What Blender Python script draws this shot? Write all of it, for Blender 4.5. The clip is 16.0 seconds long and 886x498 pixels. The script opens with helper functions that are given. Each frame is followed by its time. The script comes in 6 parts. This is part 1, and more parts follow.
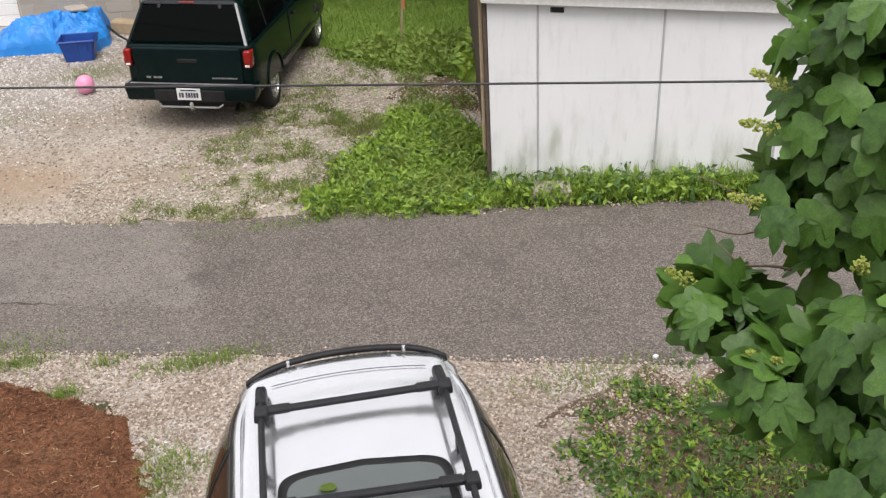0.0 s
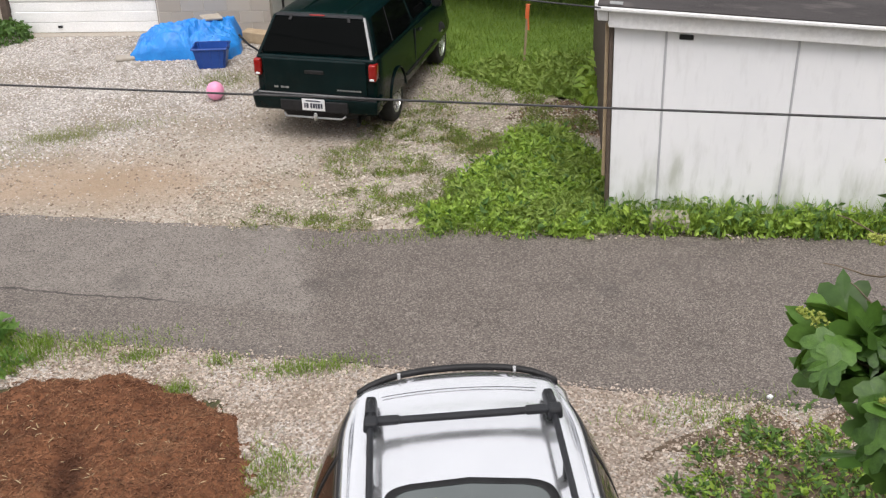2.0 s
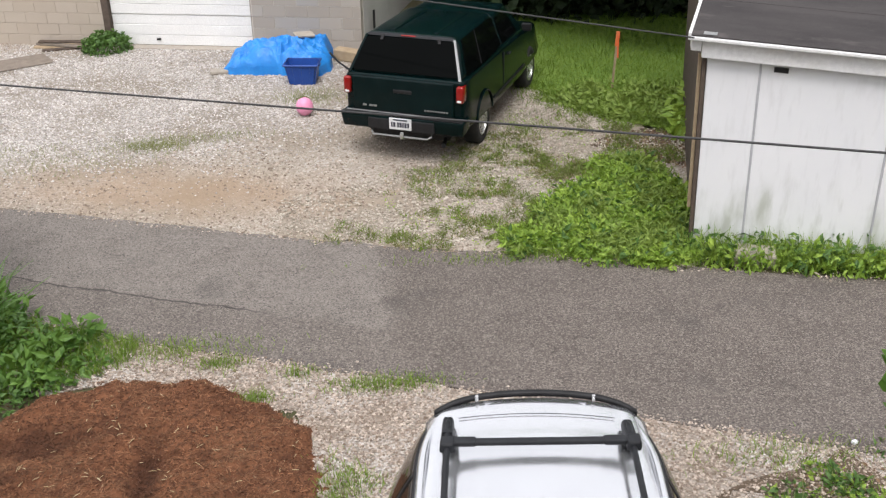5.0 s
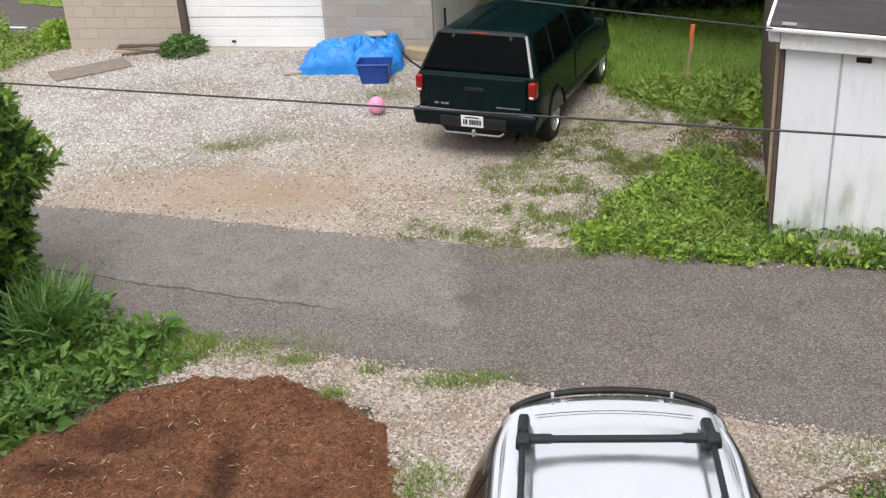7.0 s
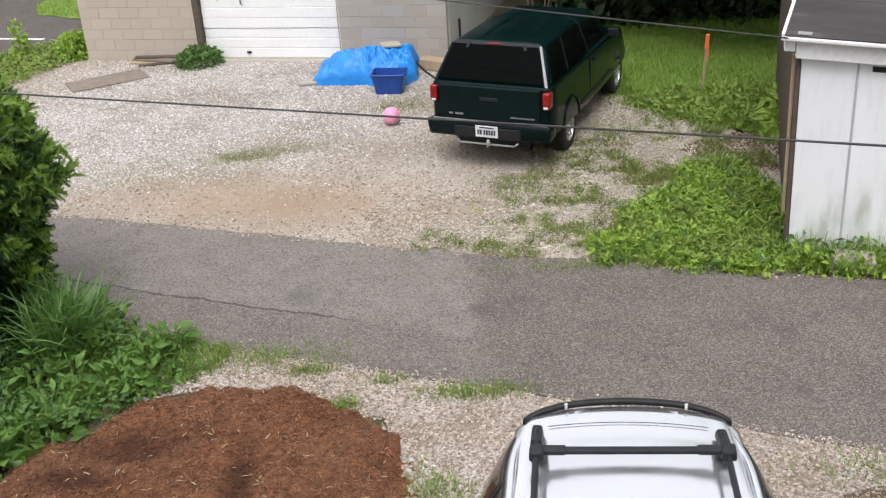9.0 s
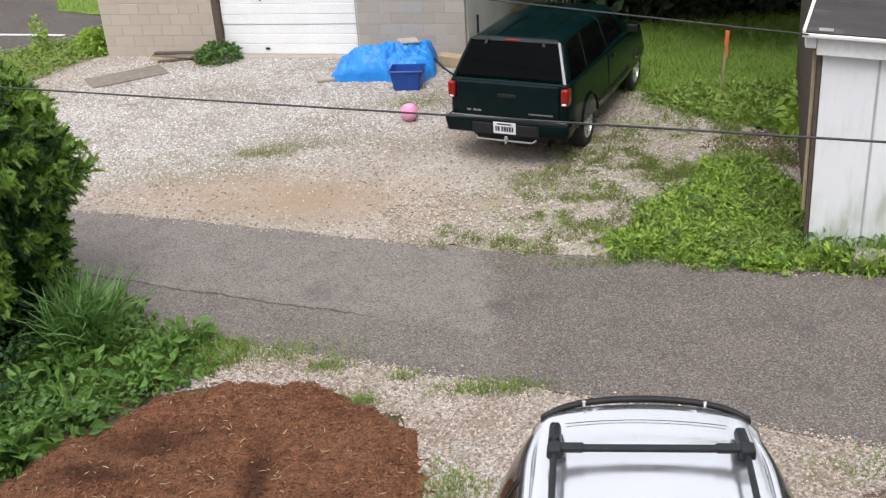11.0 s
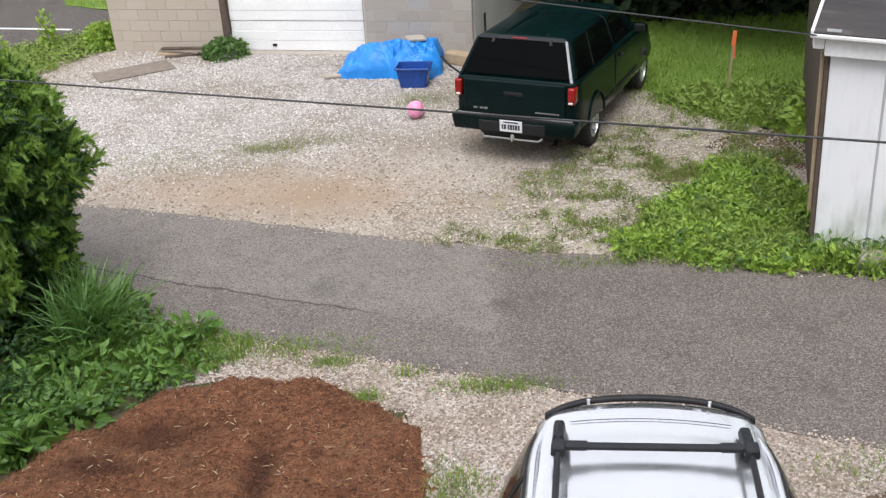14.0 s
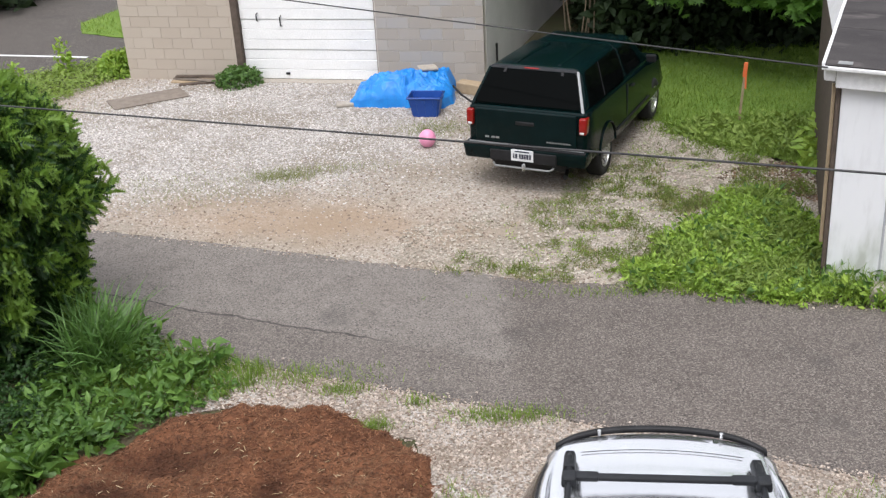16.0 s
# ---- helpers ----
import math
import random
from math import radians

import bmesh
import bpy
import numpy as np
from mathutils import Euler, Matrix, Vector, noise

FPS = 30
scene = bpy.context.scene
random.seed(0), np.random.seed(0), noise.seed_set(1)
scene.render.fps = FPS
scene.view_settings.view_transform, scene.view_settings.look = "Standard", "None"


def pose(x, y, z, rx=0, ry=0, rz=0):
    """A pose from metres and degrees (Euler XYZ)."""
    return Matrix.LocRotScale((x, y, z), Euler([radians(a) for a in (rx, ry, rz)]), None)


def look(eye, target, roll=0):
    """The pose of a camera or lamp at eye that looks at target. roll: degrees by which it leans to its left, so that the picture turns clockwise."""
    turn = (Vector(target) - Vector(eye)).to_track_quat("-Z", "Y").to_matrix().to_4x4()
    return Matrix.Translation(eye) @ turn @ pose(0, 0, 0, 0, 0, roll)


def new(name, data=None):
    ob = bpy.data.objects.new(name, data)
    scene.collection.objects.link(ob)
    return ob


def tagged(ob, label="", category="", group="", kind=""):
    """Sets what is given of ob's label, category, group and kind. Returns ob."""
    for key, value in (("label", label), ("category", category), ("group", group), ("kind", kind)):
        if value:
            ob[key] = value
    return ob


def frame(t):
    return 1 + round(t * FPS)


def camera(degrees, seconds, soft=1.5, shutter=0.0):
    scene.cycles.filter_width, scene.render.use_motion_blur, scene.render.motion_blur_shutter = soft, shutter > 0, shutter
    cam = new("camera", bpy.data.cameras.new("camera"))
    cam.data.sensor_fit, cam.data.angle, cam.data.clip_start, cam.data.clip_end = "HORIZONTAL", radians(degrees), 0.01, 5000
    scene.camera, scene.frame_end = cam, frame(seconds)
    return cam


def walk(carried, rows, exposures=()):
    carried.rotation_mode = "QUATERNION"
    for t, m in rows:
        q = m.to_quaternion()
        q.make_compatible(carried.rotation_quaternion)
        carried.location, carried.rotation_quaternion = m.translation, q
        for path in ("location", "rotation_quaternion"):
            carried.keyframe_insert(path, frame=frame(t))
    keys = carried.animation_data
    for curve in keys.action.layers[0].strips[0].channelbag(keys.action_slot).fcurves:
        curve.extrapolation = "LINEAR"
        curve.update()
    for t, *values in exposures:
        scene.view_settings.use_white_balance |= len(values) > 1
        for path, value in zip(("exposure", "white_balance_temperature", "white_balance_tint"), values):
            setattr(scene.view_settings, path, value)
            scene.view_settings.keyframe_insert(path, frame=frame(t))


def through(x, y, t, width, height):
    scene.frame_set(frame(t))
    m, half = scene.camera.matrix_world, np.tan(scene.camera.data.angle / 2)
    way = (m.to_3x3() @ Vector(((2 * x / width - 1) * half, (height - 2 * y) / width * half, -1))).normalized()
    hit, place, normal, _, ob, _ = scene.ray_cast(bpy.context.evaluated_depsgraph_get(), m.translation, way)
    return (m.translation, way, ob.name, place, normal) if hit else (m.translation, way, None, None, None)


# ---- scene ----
cam = camera(47.3, 16.0, 1.3)
PATH = [
    (0, (0.132, -0.179, 5.13), (0.618, 1.488, 4.137), -1.5),
    (0.5, (0.108, -0.177, 5.125), (0.549, 1.512, 4.148), -1.3),
    (1, (0.092, -0.168, 5.128), (0.483, 1.53, 4.146), -1.4),
    (1.5, (0.072, -0.158, 5.128), (0.408, 1.559, 4.159), -1.3),
    (2, (0.063, -0.154, 5.125), (0.352, 1.58, 4.17), -1.2),
    (2.5, (0.052, -0.155, 5.127), (0.296, 1.595, 4.191), -1.4),
    (3, (0.051, -0.163, 5.125), (0.276, 1.59, 4.189), -1.1),
    (3.5, (0.035, -0.158, 5.123), (0.243, 1.6, 4.193), -0.8),
    (6, (-0.004, -0.154, 5.131), (0.075, 1.628, 4.226), -1.5),
    (6.5, (-0.012, -0.156, 5.121), (0.025, 1.629, 4.22), -2.3),
    (7, (-0.014, -0.148, 5.115), (-0.009, 1.631, 4.202), -3.0),
    (7.5, (-0.013, -0.152, 5.121), (-0.024, 1.63, 4.213), -3.2),
    (8, (-0.011, -0.151, 5.118), (-0.026, 1.637, 4.221), -3.4),
    (8.5, (-0.009, -0.145, 5.116), (-0.034, 1.645, 4.222), -3.4),
    (9, (-0.002, -0.14, 5.112), (-0.026, 1.649, 4.218), -3.4),
    (11.5, (-0.016, -0.136, 5.111), (-0.081, 1.65, 4.212), -3.6),
    (12, (-0.021, -0.135, 5.109), (-0.09, 1.651, 4.211), -3.5),
    (12.5, (-0.024, -0.14, 5.108), (-0.096, 1.644, 4.206), -3.4),
    (13, (-0.023, -0.145, 5.112), (-0.096, 1.639, 4.213), -3.3),
    (13.5, (-0.015, -0.14, 5.102), (-0.085, 1.645, 4.202), -3.3),
    (14, (-0.021, -0.144, 5.107), (-0.087, 1.64, 4.206), -3.2),
    (14.5, (-0.02, -0.143, 5.107), (-0.086, 1.643, 4.21), -3.1),
    (15, (-0.025, -0.143, 5.107), (-0.096, 1.647, 4.218), -3.0),
    (15.5, (-0.03, -0.154, 5.119), (-0.106, 1.643, 4.244), -3.0),
    (16, (-0.029, -0.157, 5.118), (-0.113, 1.651, 4.268), -3.0),
]
walk(cam, [(t, look(eye, target, roll)) for t, eye, target, roll in PATH], [(0, 0.49, 6550, 13.0), (3.5, 0.5, 6450, 13.0), (7, 0.53, 6350, 12.5), (16, 0.55, 6200, 12.5)])

# ---- world and light ----
SUN_EL, SUN_AZ = 64.0, 188.0
world = bpy.data.worlds.new("overcast_sky")
world.use_nodes = True
scene.world = world
wn, wl = world.node_tree.nodes, world.node_tree.links
sky = wn.new("ShaderNodeTexSky")
sky.sky_type, sky.sun_disc = "NISHITA", False
sky.sun_elevation, sky.sun_rotation = radians(SUN_EL), radians(SUN_AZ)
sky.dust_density, sky.air_density = 4.0, 1.0
grey = wn.new("ShaderNodeHueSaturation")
grey.inputs["Saturation"].default_value = 0.25
wl.new(sky.outputs[0], grey.inputs["Color"])
veil = wn.new("ShaderNodeMix")
veil.data_type = "RGBA"
veil.inputs[0].default_value = 0.6
veil.inputs[7].default_value = (7.6, 7.55, 7.5, 1.0)
wl.new(grey.outputs[0], veil.inputs[6])
wl.new(veil.outputs[2], wn["Background"].inputs["Color"])
wn["Background"].inputs["Strength"].default_value = 0.15

sun_data = bpy.data.lights.new("sun", "SUN")
sun_data.energy, sun_data.angle, sun_data.color = 1.5, radians(34), (1.0, 0.97, 0.93)
sun = new("sun", sun_data)
az = radians(SUN_AZ)
sun_way = Vector((math.sin(az) * math.cos(radians(SUN_EL)), math.cos(az) * math.cos(radians(SUN_EL)), math.sin(radians(SUN_EL))))
sun.matrix_world = look(sun_way * 40, (0, 0, 0))


# ---- materials ----
def rgb(c):
    return (c[0], c[1], c[2], 1.0)


class Nodes:
    """A short way to write node trees."""

    def __init__(self, name):
        self.mat = bpy.data.materials.new(name)
        self.mat.use_nodes = True
        self.t = self.mat.node_tree
        self.bsdf = self.t.nodes["Principled BSDF"]
        self.co = self.t.nodes.new("ShaderNodeTexCoord").outputs["Object"]

    def put(self, socket, value):
        if isinstance(value, bpy.types.NodeSocket):
            self.t.links.new(value, socket)
        else:
            socket.default_value = value

    def node(self, kind, out=0, settings=None, **inputs):
        n = self.t.nodes.new(kind)
        for key, value in (settings or {}).items():
            setattr(n, key, value)
        for key, value in inputs.items():
            self.put(n.inputs[key.replace("_", " ")], value)
        return n.outputs[out]

    def noise(self, scale, detail=4.0, rough=0.6, co=None, out=0):
        return self.node("ShaderNodeTexNoise", out, Vector=co or self.co, Scale=scale, Detail=detail, Roughness=rough)

    def ramp(self, value, lo, hi, a=0.0, b=1.0):
        return self.node("ShaderNodeMapRange", 0, Value=value, From_Min=lo, From_Max=hi, To_Min=a, To_Max=b)

    def mix(self, fac, a, b, kind="MIX"):
        n = self.t.nodes.new("ShaderNodeMix")
        n.data_type, n.blend_type = "RGBA", kind
        self.put(n.inputs[0], fac)
        self.put(n.inputs[6], rgb(a) if isinstance(a, tuple) else a)
        self.put(n.inputs[7], rgb(b) if isinstance(b, tuple) else b)
        return n.outputs[2]

    def math(self, op, a, b=0.0, c=0.0):
        n = self.t.nodes.new("ShaderNodeMath")
        n.operation = op
        for s, v in zip(n.inputs, (a, b, c)):
            self.put(s, v)
        return n.outputs[0]

    def bump(self, height, strength=0.3, distance=0.01):
        self.put(self.bsdf.inputs["Normal"], self.node("ShaderNodeBump", 0, Height=height, Strength=strength, Distance=distance))

    def done(self, colour, rough=0.8, metal=0.0, spec=0.5, coat=0.0):
        b = self.bsdf.inputs
        self.put(b["Base Color"], rgb(colour) if isinstance(colour, tuple) else colour)
        self.put(b["Roughness"], rough)
        self.put(b["Metallic"], metal)
        self.put(b["Specular IOR Level"], spec)
        self.put(b["Coat Weight"], coat)
        return self.mat


def mat(name, a, b, scale=6.0, rough=0.75, metal=0.0, bump=0.15, fine=60.0, spec=0.5, coat=0.0):
    """Two tones by a coarse noise, a fine grain, and a fine relief."""
    n = Nodes(name)
    c = n.mix(n.ramp(n.noise(scale), 0.35, 0.65), a, b)
    g = n.noise(fine, 3.0)
    c = n.mix(n.ramp(g, 0.3, 0.7, 0.0, 0.35), c, tuple(0.55 * v for v in a))
    n.bump(g, bump, 0.004)
    return n.done(c, n.ramp(n.noise(scale * 3), 0.3, 0.7, rough * 0.9, min(1.0, rough * 1.1)), metal, spec, coat)


def leaf_mat(name, dark, light, rough=0.5, through=0.3, vein=0.0):
    """Leaves: a tone for each piece, a little light let through."""
    n = Nodes(name)
    r = n.node("ShaderNodeNewGeometry", "Random Per Island")
    o = n.node("ShaderNodeObjectInfo", "Random")
    k = n.math("FRACT", n.math("ADD", r, o))
    c = n.mix(n.math("MULTIPLY_ADD", k, 0.6, n.ramp(n.noise(4.5, 3.0), 0.35, 0.65, 0.0, 0.4)), dark, light)
    c = n.mix(n.ramp(n.noise(30.0), 0.35, 0.7, 0.0, 0.4), c, tuple(0.6 * v for v in dark))
    n.bump(n.noise(45.0), 0.25, 0.004)
    m = n.done(c, rough, 0.0, 0.4)
    tr = n.node("ShaderNodeBsdfTranslucent", 0, Color=n.mix(0.5, c, (light[0] * 1.3, light[1] * 1.2, light[2] * 0.6)))
    mx = n.node("ShaderNodeMixShader", 0, Fac=through)
    mxn = mx.node
    n.t.links.new(n.bsdf.outputs[0], mxn.inputs[1])
    n.t.links.new(tr, mxn.inputs[2])
    n.t.links.new(mx, n.t.nodes["Material Output"].inputs[0])
    return m


def asphalt_mat(name="asphalt", worn=1.0):
    n = Nodes(name)
    sep = n.node("ShaderNodeSeparateXYZ", 0, Vector=n.co).node
    x, y = sep.outputs[0], sep.outputs[1]
    wob = n.ramp(n.noise(2.5), 0.0, 1.0, -0.35, 0.35)
    # older, paler surface west of a ragged joint and north of a crack
    side = n.ramp(n.math("ADD", x, wob), 0.1, 0.3, 1.0, 0.0)
    up = n.ramp(n.math("ADD", n.math("ADD", y, n.math("MULTIPLY", x, 0.37)), n.math("MULTIPLY", wob, 0.4)), 8.12, 8.24, 0.0, 1.0)
    old = n.math("MULTIPLY", n.math("MULTIPLY", side, n.math("MULTIPLY_ADD", up, 0.6, 0.25)), worn)
    fleck = n.node("ShaderNodeTexVoronoi", 1, Vector=n.co, Scale=88.0)
    f = n.node("ShaderNodeSeparateColor", 0, Color=fleck)
    k0 = 0.55 + 0.45 * worn
    c = n.mix(n.ramp(n.noise(1.2), 0.3, 0.7), (0.098 * k0, 0.082 * k0, 0.071 * k0), (0.134 * k0, 0.114 * k0, 0.100 * k0))
    c = n.mix(n.math("MULTIPLY", old, n.ramp(n.noise(3.0), 0.3, 0.6, 0.5, 1.0)), c, (0.195, 0.175, 0.157))
    c = n.mix(n.ramp(f, 0.6, 1.0, 0.0, 0.6), c, (0.32, 0.29, 0.26))
    c = n.mix(n.ramp(f, 0.0, 0.35, 0.8, 0.0), c, (0.03, 0.027, 0.025))
    c = n.mix(n.ramp(n.noise(0.9, 6.0), 0.58, 0.7, 0.0, 0.45), c, (0.05, 0.047, 0.045))
    off = n.math("ABSOLUTE", n.math("SUBTRACT", n.math("ADD", n.math("ADD", y, n.math("MULTIPLY", x, 0.37)), n.math("MULTIPLY", wob, 0.4)), 8.18))
    crack = n.math("MULTIPLY", n.ramp(off, 0.008, 0.022, 0.8, 0.0), n.ramp(x, -1.3, -0.9, 1.0, 0.0))
    c = n.mix(crack, c, (0.03, 0.028, 0.026))
    n.bump(n.node("ShaderNodeTexVoronoi", 0, Vector=n.co, Scale=88.0), 0.55, 0.006)
    return n.done(c, n.ramp(f, 0.0, 1.0, 0.7, 0.95), 0.0, 0.35)


def gravel_mat(name, dirt_at=None, soil=(0.2, 0.16, 0.12), fresh=None):
    """Crushed limestone with fines between, and where told a patch of brown dirt."""
    n = Nodes(name)
    v1 = n.node("ShaderNodeTexVoronoi", 1, Vector=n.co, Scale=46.0)
    v2 = n.node("ShaderNodeTexVoronoi", 1, Vector=n.co, Scale=80.0)
    k = n.node("ShaderNodeSeparateColor", 0, Color=v1)
    k2 = n.node("ShaderNodeSeparateColor", 1, Color=v2)
    c = n.mix(k, (0.13, 0.115, 0.10), (0.78, 0.745, 0.71))
    c = n.mix(n.ramp(k2, 0.2, 0.9, 0.0, 0.6), c, (0.42, 0.37, 0.31))
    c = n.mix(n.ramp(n.noise(0.7, 5.0), 0.42, 0.62, 0.0, 0.75), c, soil)
    c = n.mix(n.ramp(n.noise(5.0, 5.0), 0.5, 0.7, 0.0, 0.6), c, tuple(0.8 * s for s in soil))
    if fresh:
        sp = n.node("ShaderNodeSeparateXYZ", 0, Vector=n.co).node
        fx, fy, fr = fresh
        ax, ay = n.math("SUBTRACT", sp.outputs[0], fx), n.math("MULTIPLY", n.math("SUBTRACT", sp.outputs[1], fy), 1.25)
        far = n.math("SQRT", n.math("ADD", n.math("MULTIPLY", ax, ax), n.math("MULTIPLY", ay, ay)))
        far = n.math("ADD", far, n.ramp(n.noise(0.8, 6.0), 0.0, 1.0, -1.8, 1.8))
        worn = n.mix(n.noise(2.5, 6.0), (0.32, 0.26, 0.195), (0.42, 0.37, 0.295))
        c = n.mix(n.ramp(far, fr * 0.75, fr * 1.35, 0.0, 0.5), c, worn)
    if dirt_at:
        sep = n.node("ShaderNodeSeparateXYZ", 0, Vector=n.co).node
        cx, cy, rx, ry, turn = dirt_at
        ct, st = math.cos(turn), math.sin(turn)
        dx, dy = n.math("SUBTRACT", sep.outputs[0], cx), n.math("SUBTRACT", sep.outputs[1], cy)
        u = n.math("DIVIDE", n.math("ADD", n.math("MULTIPLY", dx, ct), n.math("MULTIPLY", dy, st)), rx)
        w = n.math("DIVIDE", n.math("SUBTRACT", n.math("MULTIPLY", dy, ct), n.math("MULTIPLY", dx, st)), ry)
        d = n.math("SQRT", n.math("ADD", n.math("MULTIPLY", u, u), n.math("MULTIPLY", w, w)))
        d = n.math("ADD", d, n.ramp(n.noise(1.6, 6.0), 0.0, 1.0, -0.6, 0.6))
        c = n.mix(n.ramp(d, 0.35, 1.2, 0.66, 0.0), c, n.mix(n.noise(14.0), (0.30, 0.20, 0.125), (0.38, 0.28, 0.19)))
    n.bump(n.node("ShaderNodeTexVoronoi", 0, Vector=n.co, Scale=46.0), 0.9, 0.02)
    return n.done(c, 0.92, 0.0, 0.3)


def soil_mat(name, a, b, c3, mottle_shade=False):
    n = Nodes(name)
    c = n.mix(n.ramp(n.noise(1.4, 6.0), 0.35, 0.65), a, b)
    c = n.mix(n.ramp(n.noise(18.0, 5.0), 0.45, 0.7), c, c3)
    n.bump(n.noise(50.0, 5.0), 0.7, 0.02)
    return n.done(hollow_shade(n, c) if mottle_shade else c, 0.95, 0.0, 0.2)


def hollow_shade(n, c):
    """Shade of the mulch's hollows, put into the colour as ragged dark ellipses."""
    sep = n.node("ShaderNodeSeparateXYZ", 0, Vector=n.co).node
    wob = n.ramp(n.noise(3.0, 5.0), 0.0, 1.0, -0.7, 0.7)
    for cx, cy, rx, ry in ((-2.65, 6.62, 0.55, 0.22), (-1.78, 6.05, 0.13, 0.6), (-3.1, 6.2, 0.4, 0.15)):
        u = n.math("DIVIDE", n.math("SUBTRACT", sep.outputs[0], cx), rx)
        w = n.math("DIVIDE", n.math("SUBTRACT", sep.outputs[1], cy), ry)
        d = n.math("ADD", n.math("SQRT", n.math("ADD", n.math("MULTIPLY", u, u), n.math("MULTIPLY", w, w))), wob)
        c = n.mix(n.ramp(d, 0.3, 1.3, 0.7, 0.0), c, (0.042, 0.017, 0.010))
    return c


def piece_mat(name, a, b, rough=0.9, grain=60.0, mottle_shade=False):
    """Small loose pieces: a tone for each."""
    n = Nodes(name)
    r = n.node("ShaderNodeNewGeometry", "Random Per Island")
    c = n.mix(r, a, b)
    c = n.mix(n.ramp(n.noise(grain), 0.4, 0.7, 0.0, 0.4), c, tuple(0.6 * v for v in a))
    # mulch: tan and dark mottling, then the hollows' shade in the colour
    if mottle_shade:
        c = n.mix(n.ramp(n.noise(1.3, 4.0), 0.45, 0.65, 0.0, 0.55), c, (0.235, 0.135, 0.075))
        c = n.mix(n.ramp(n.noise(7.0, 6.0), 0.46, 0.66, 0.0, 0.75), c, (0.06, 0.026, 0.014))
        c = hollow_shade(n, c)
    return n.done(c, rough, 0.0, 0.3)


def wall_mat():
    """White painted sheet with green and grey grime with its own blotches."""
    n = Nodes("white_painted_panel")
    sep = n.node("ShaderNodeSeparateXYZ", 0, Vector=n.co).node
    z = sep.outputs[2]
    st = n.node("ShaderNodeMapping", 0, Vector=n.co, Scale=(1.0, 1.0, 0.22))
    low = n.ramp(n.math("ADD", z, n.ramp(n.noise(2.2, 5.0, co=st), 0.2, 0.8, 0.4, -0.4)), 0.25, 0.75, 1.0, 0.0)
    c = n.mix(n.ramp(n.noise(1.1, 5.0), 0.3, 0.7), (0.78, 0.79, 0.815), (0.84, 0.845, 0.86))
    c = n.mix(n.ramp(n.noise(9.0, 6.0, co=st), 0.52, 0.75, 0.0, 0.3), c, (0.5, 0.5, 0.5))
    c = n.mix(n.math("MULTIPLY", low, n.ramp(n.noise(4.5, 6.0, co=st), 0.44, 0.66, 0.0, 0.55)), c, (0.27, 0.30, 0.20))
    o = n.node("ShaderNodeObjectInfo", "Random")
    c = n.mix(n.math("MULTIPLY", o, 0.12), c, (0.5, 0.52, 0.56))
    n.bump(n.noise(30.0, 5.0, co=st), 0.12, 0.004)
    return n.done(c, 0.5, 0.0, 0.4)


def tan_block_mat():
    n = Nodes("tan_painted_block")
    o = n.node("ShaderNodeObjectInfo", "Random")
    c = n.mix(o, (0.405, 0.35, 0.29), (0.435, 0.38, 0.32))
    c = n.mix(n.ramp(n.noise(1.6, 6.0), 0.45, 0.7, 0.0, 0.35), c, (0.36, 0.32, 0.28))
    n.bump(n.noise(120.0, 4.0), 0.4, 0.003)
    return n.done(c, 0.9, 0.0, 0.25)


def block_mat():
    n = Nodes("painted_concrete_block")
    o = n.node("ShaderNodeObjectInfo", "Random")
    c = n.mix(o, (0.33, 0.30, 0.265), (0.42, 0.385, 0.345))
    c = n.mix(n.ramp(o, 0.62, 0.9, 0.0, 0.7), c, (0.33, 0.325, 0.325))
    c = n.mix(n.ramp(n.noise(2.0, 5.0), 0.4, 0.7, 0.0, 0.4), c, (0.40, 0.34, 0.27))
    n.bump(n.noise(120.0, 4.0), 0.5, 0.003)
    return n.done(c, 0.9, 0.0, 0.25)


def shingle_mat():
    n = Nodes("asphalt_shingle")
    o = n.node("ShaderNodeObjectInfo", "Random")
    c = n.mix(o, (0.026, 0.025, 0.026), (0.05, 0.047, 0.048))
    c = n.mix(n.ramp(n.noise(90.0), 0.5, 0.8, 0.0, 0.5), c, (0.10, 0.095, 0.09))
    n.bump(n.noise(150.0), 0.4, 0.003)
    return n.done(c, 0.9, 0.0, 0.3)


def roofing_mat():
    n = Nodes("rolled_roofing")
    st = n.node("ShaderNodeMapping", 0, Vector=n.co, Scale=(0.5, 2.2, 1.0))
    c = n.mix(n.ramp(n.noise(1.5, 6.0, co=st), 0.35, 0.65), (0.032, 0.029, 0.030), (0.055, 0.05, 0.05))
    c = n.mix(n.ramp(n.noise(2.2, 6.0, co=st), 0.56, 0.72, 0.0, 0.7), c, (0.14, 0.125, 0.12))
    c = n.mix(n.ramp(n.noise(140.0), 0.5, 0.8, 0.0, 0.5), c, (0.1, 0.095, 0.09))
    n.bump(n.noise(150.0), 0.4, 0.003)
    return n.done(c, 0.85, 0.0, 0.3)


def paint_mat(name, a, b, metal, rough, dust=0.1, spec=0.5, coat=0.6):
    n = Nodes(name)
    c = n.mix(n.ramp(n.noise(3.0), 0.35, 0.65), a, b)
    c = n.mix(n.ramp(n.noise(8.0, 6.0), 0.5, 0.75, 0.0, dust), c, (0.3, 0.28, 0.25))
    return n.done(c, n.ramp(n.noise(6.0, 5.0), 0.3, 0.7, rough, rough * 1.6), metal, spec, coat)


def glass_mat(name, tint, rough=0.04, spec=0.25):
    n = Nodes(name)
    c = n.mix(n.noise(2.0), tint, tuple(1.6 * v for v in tint))
    return n.done(c, n.ramp(n.noise(12.0), 0.3, 0.7, rough, rough * 2.5), 0.0, spec, 0.0)


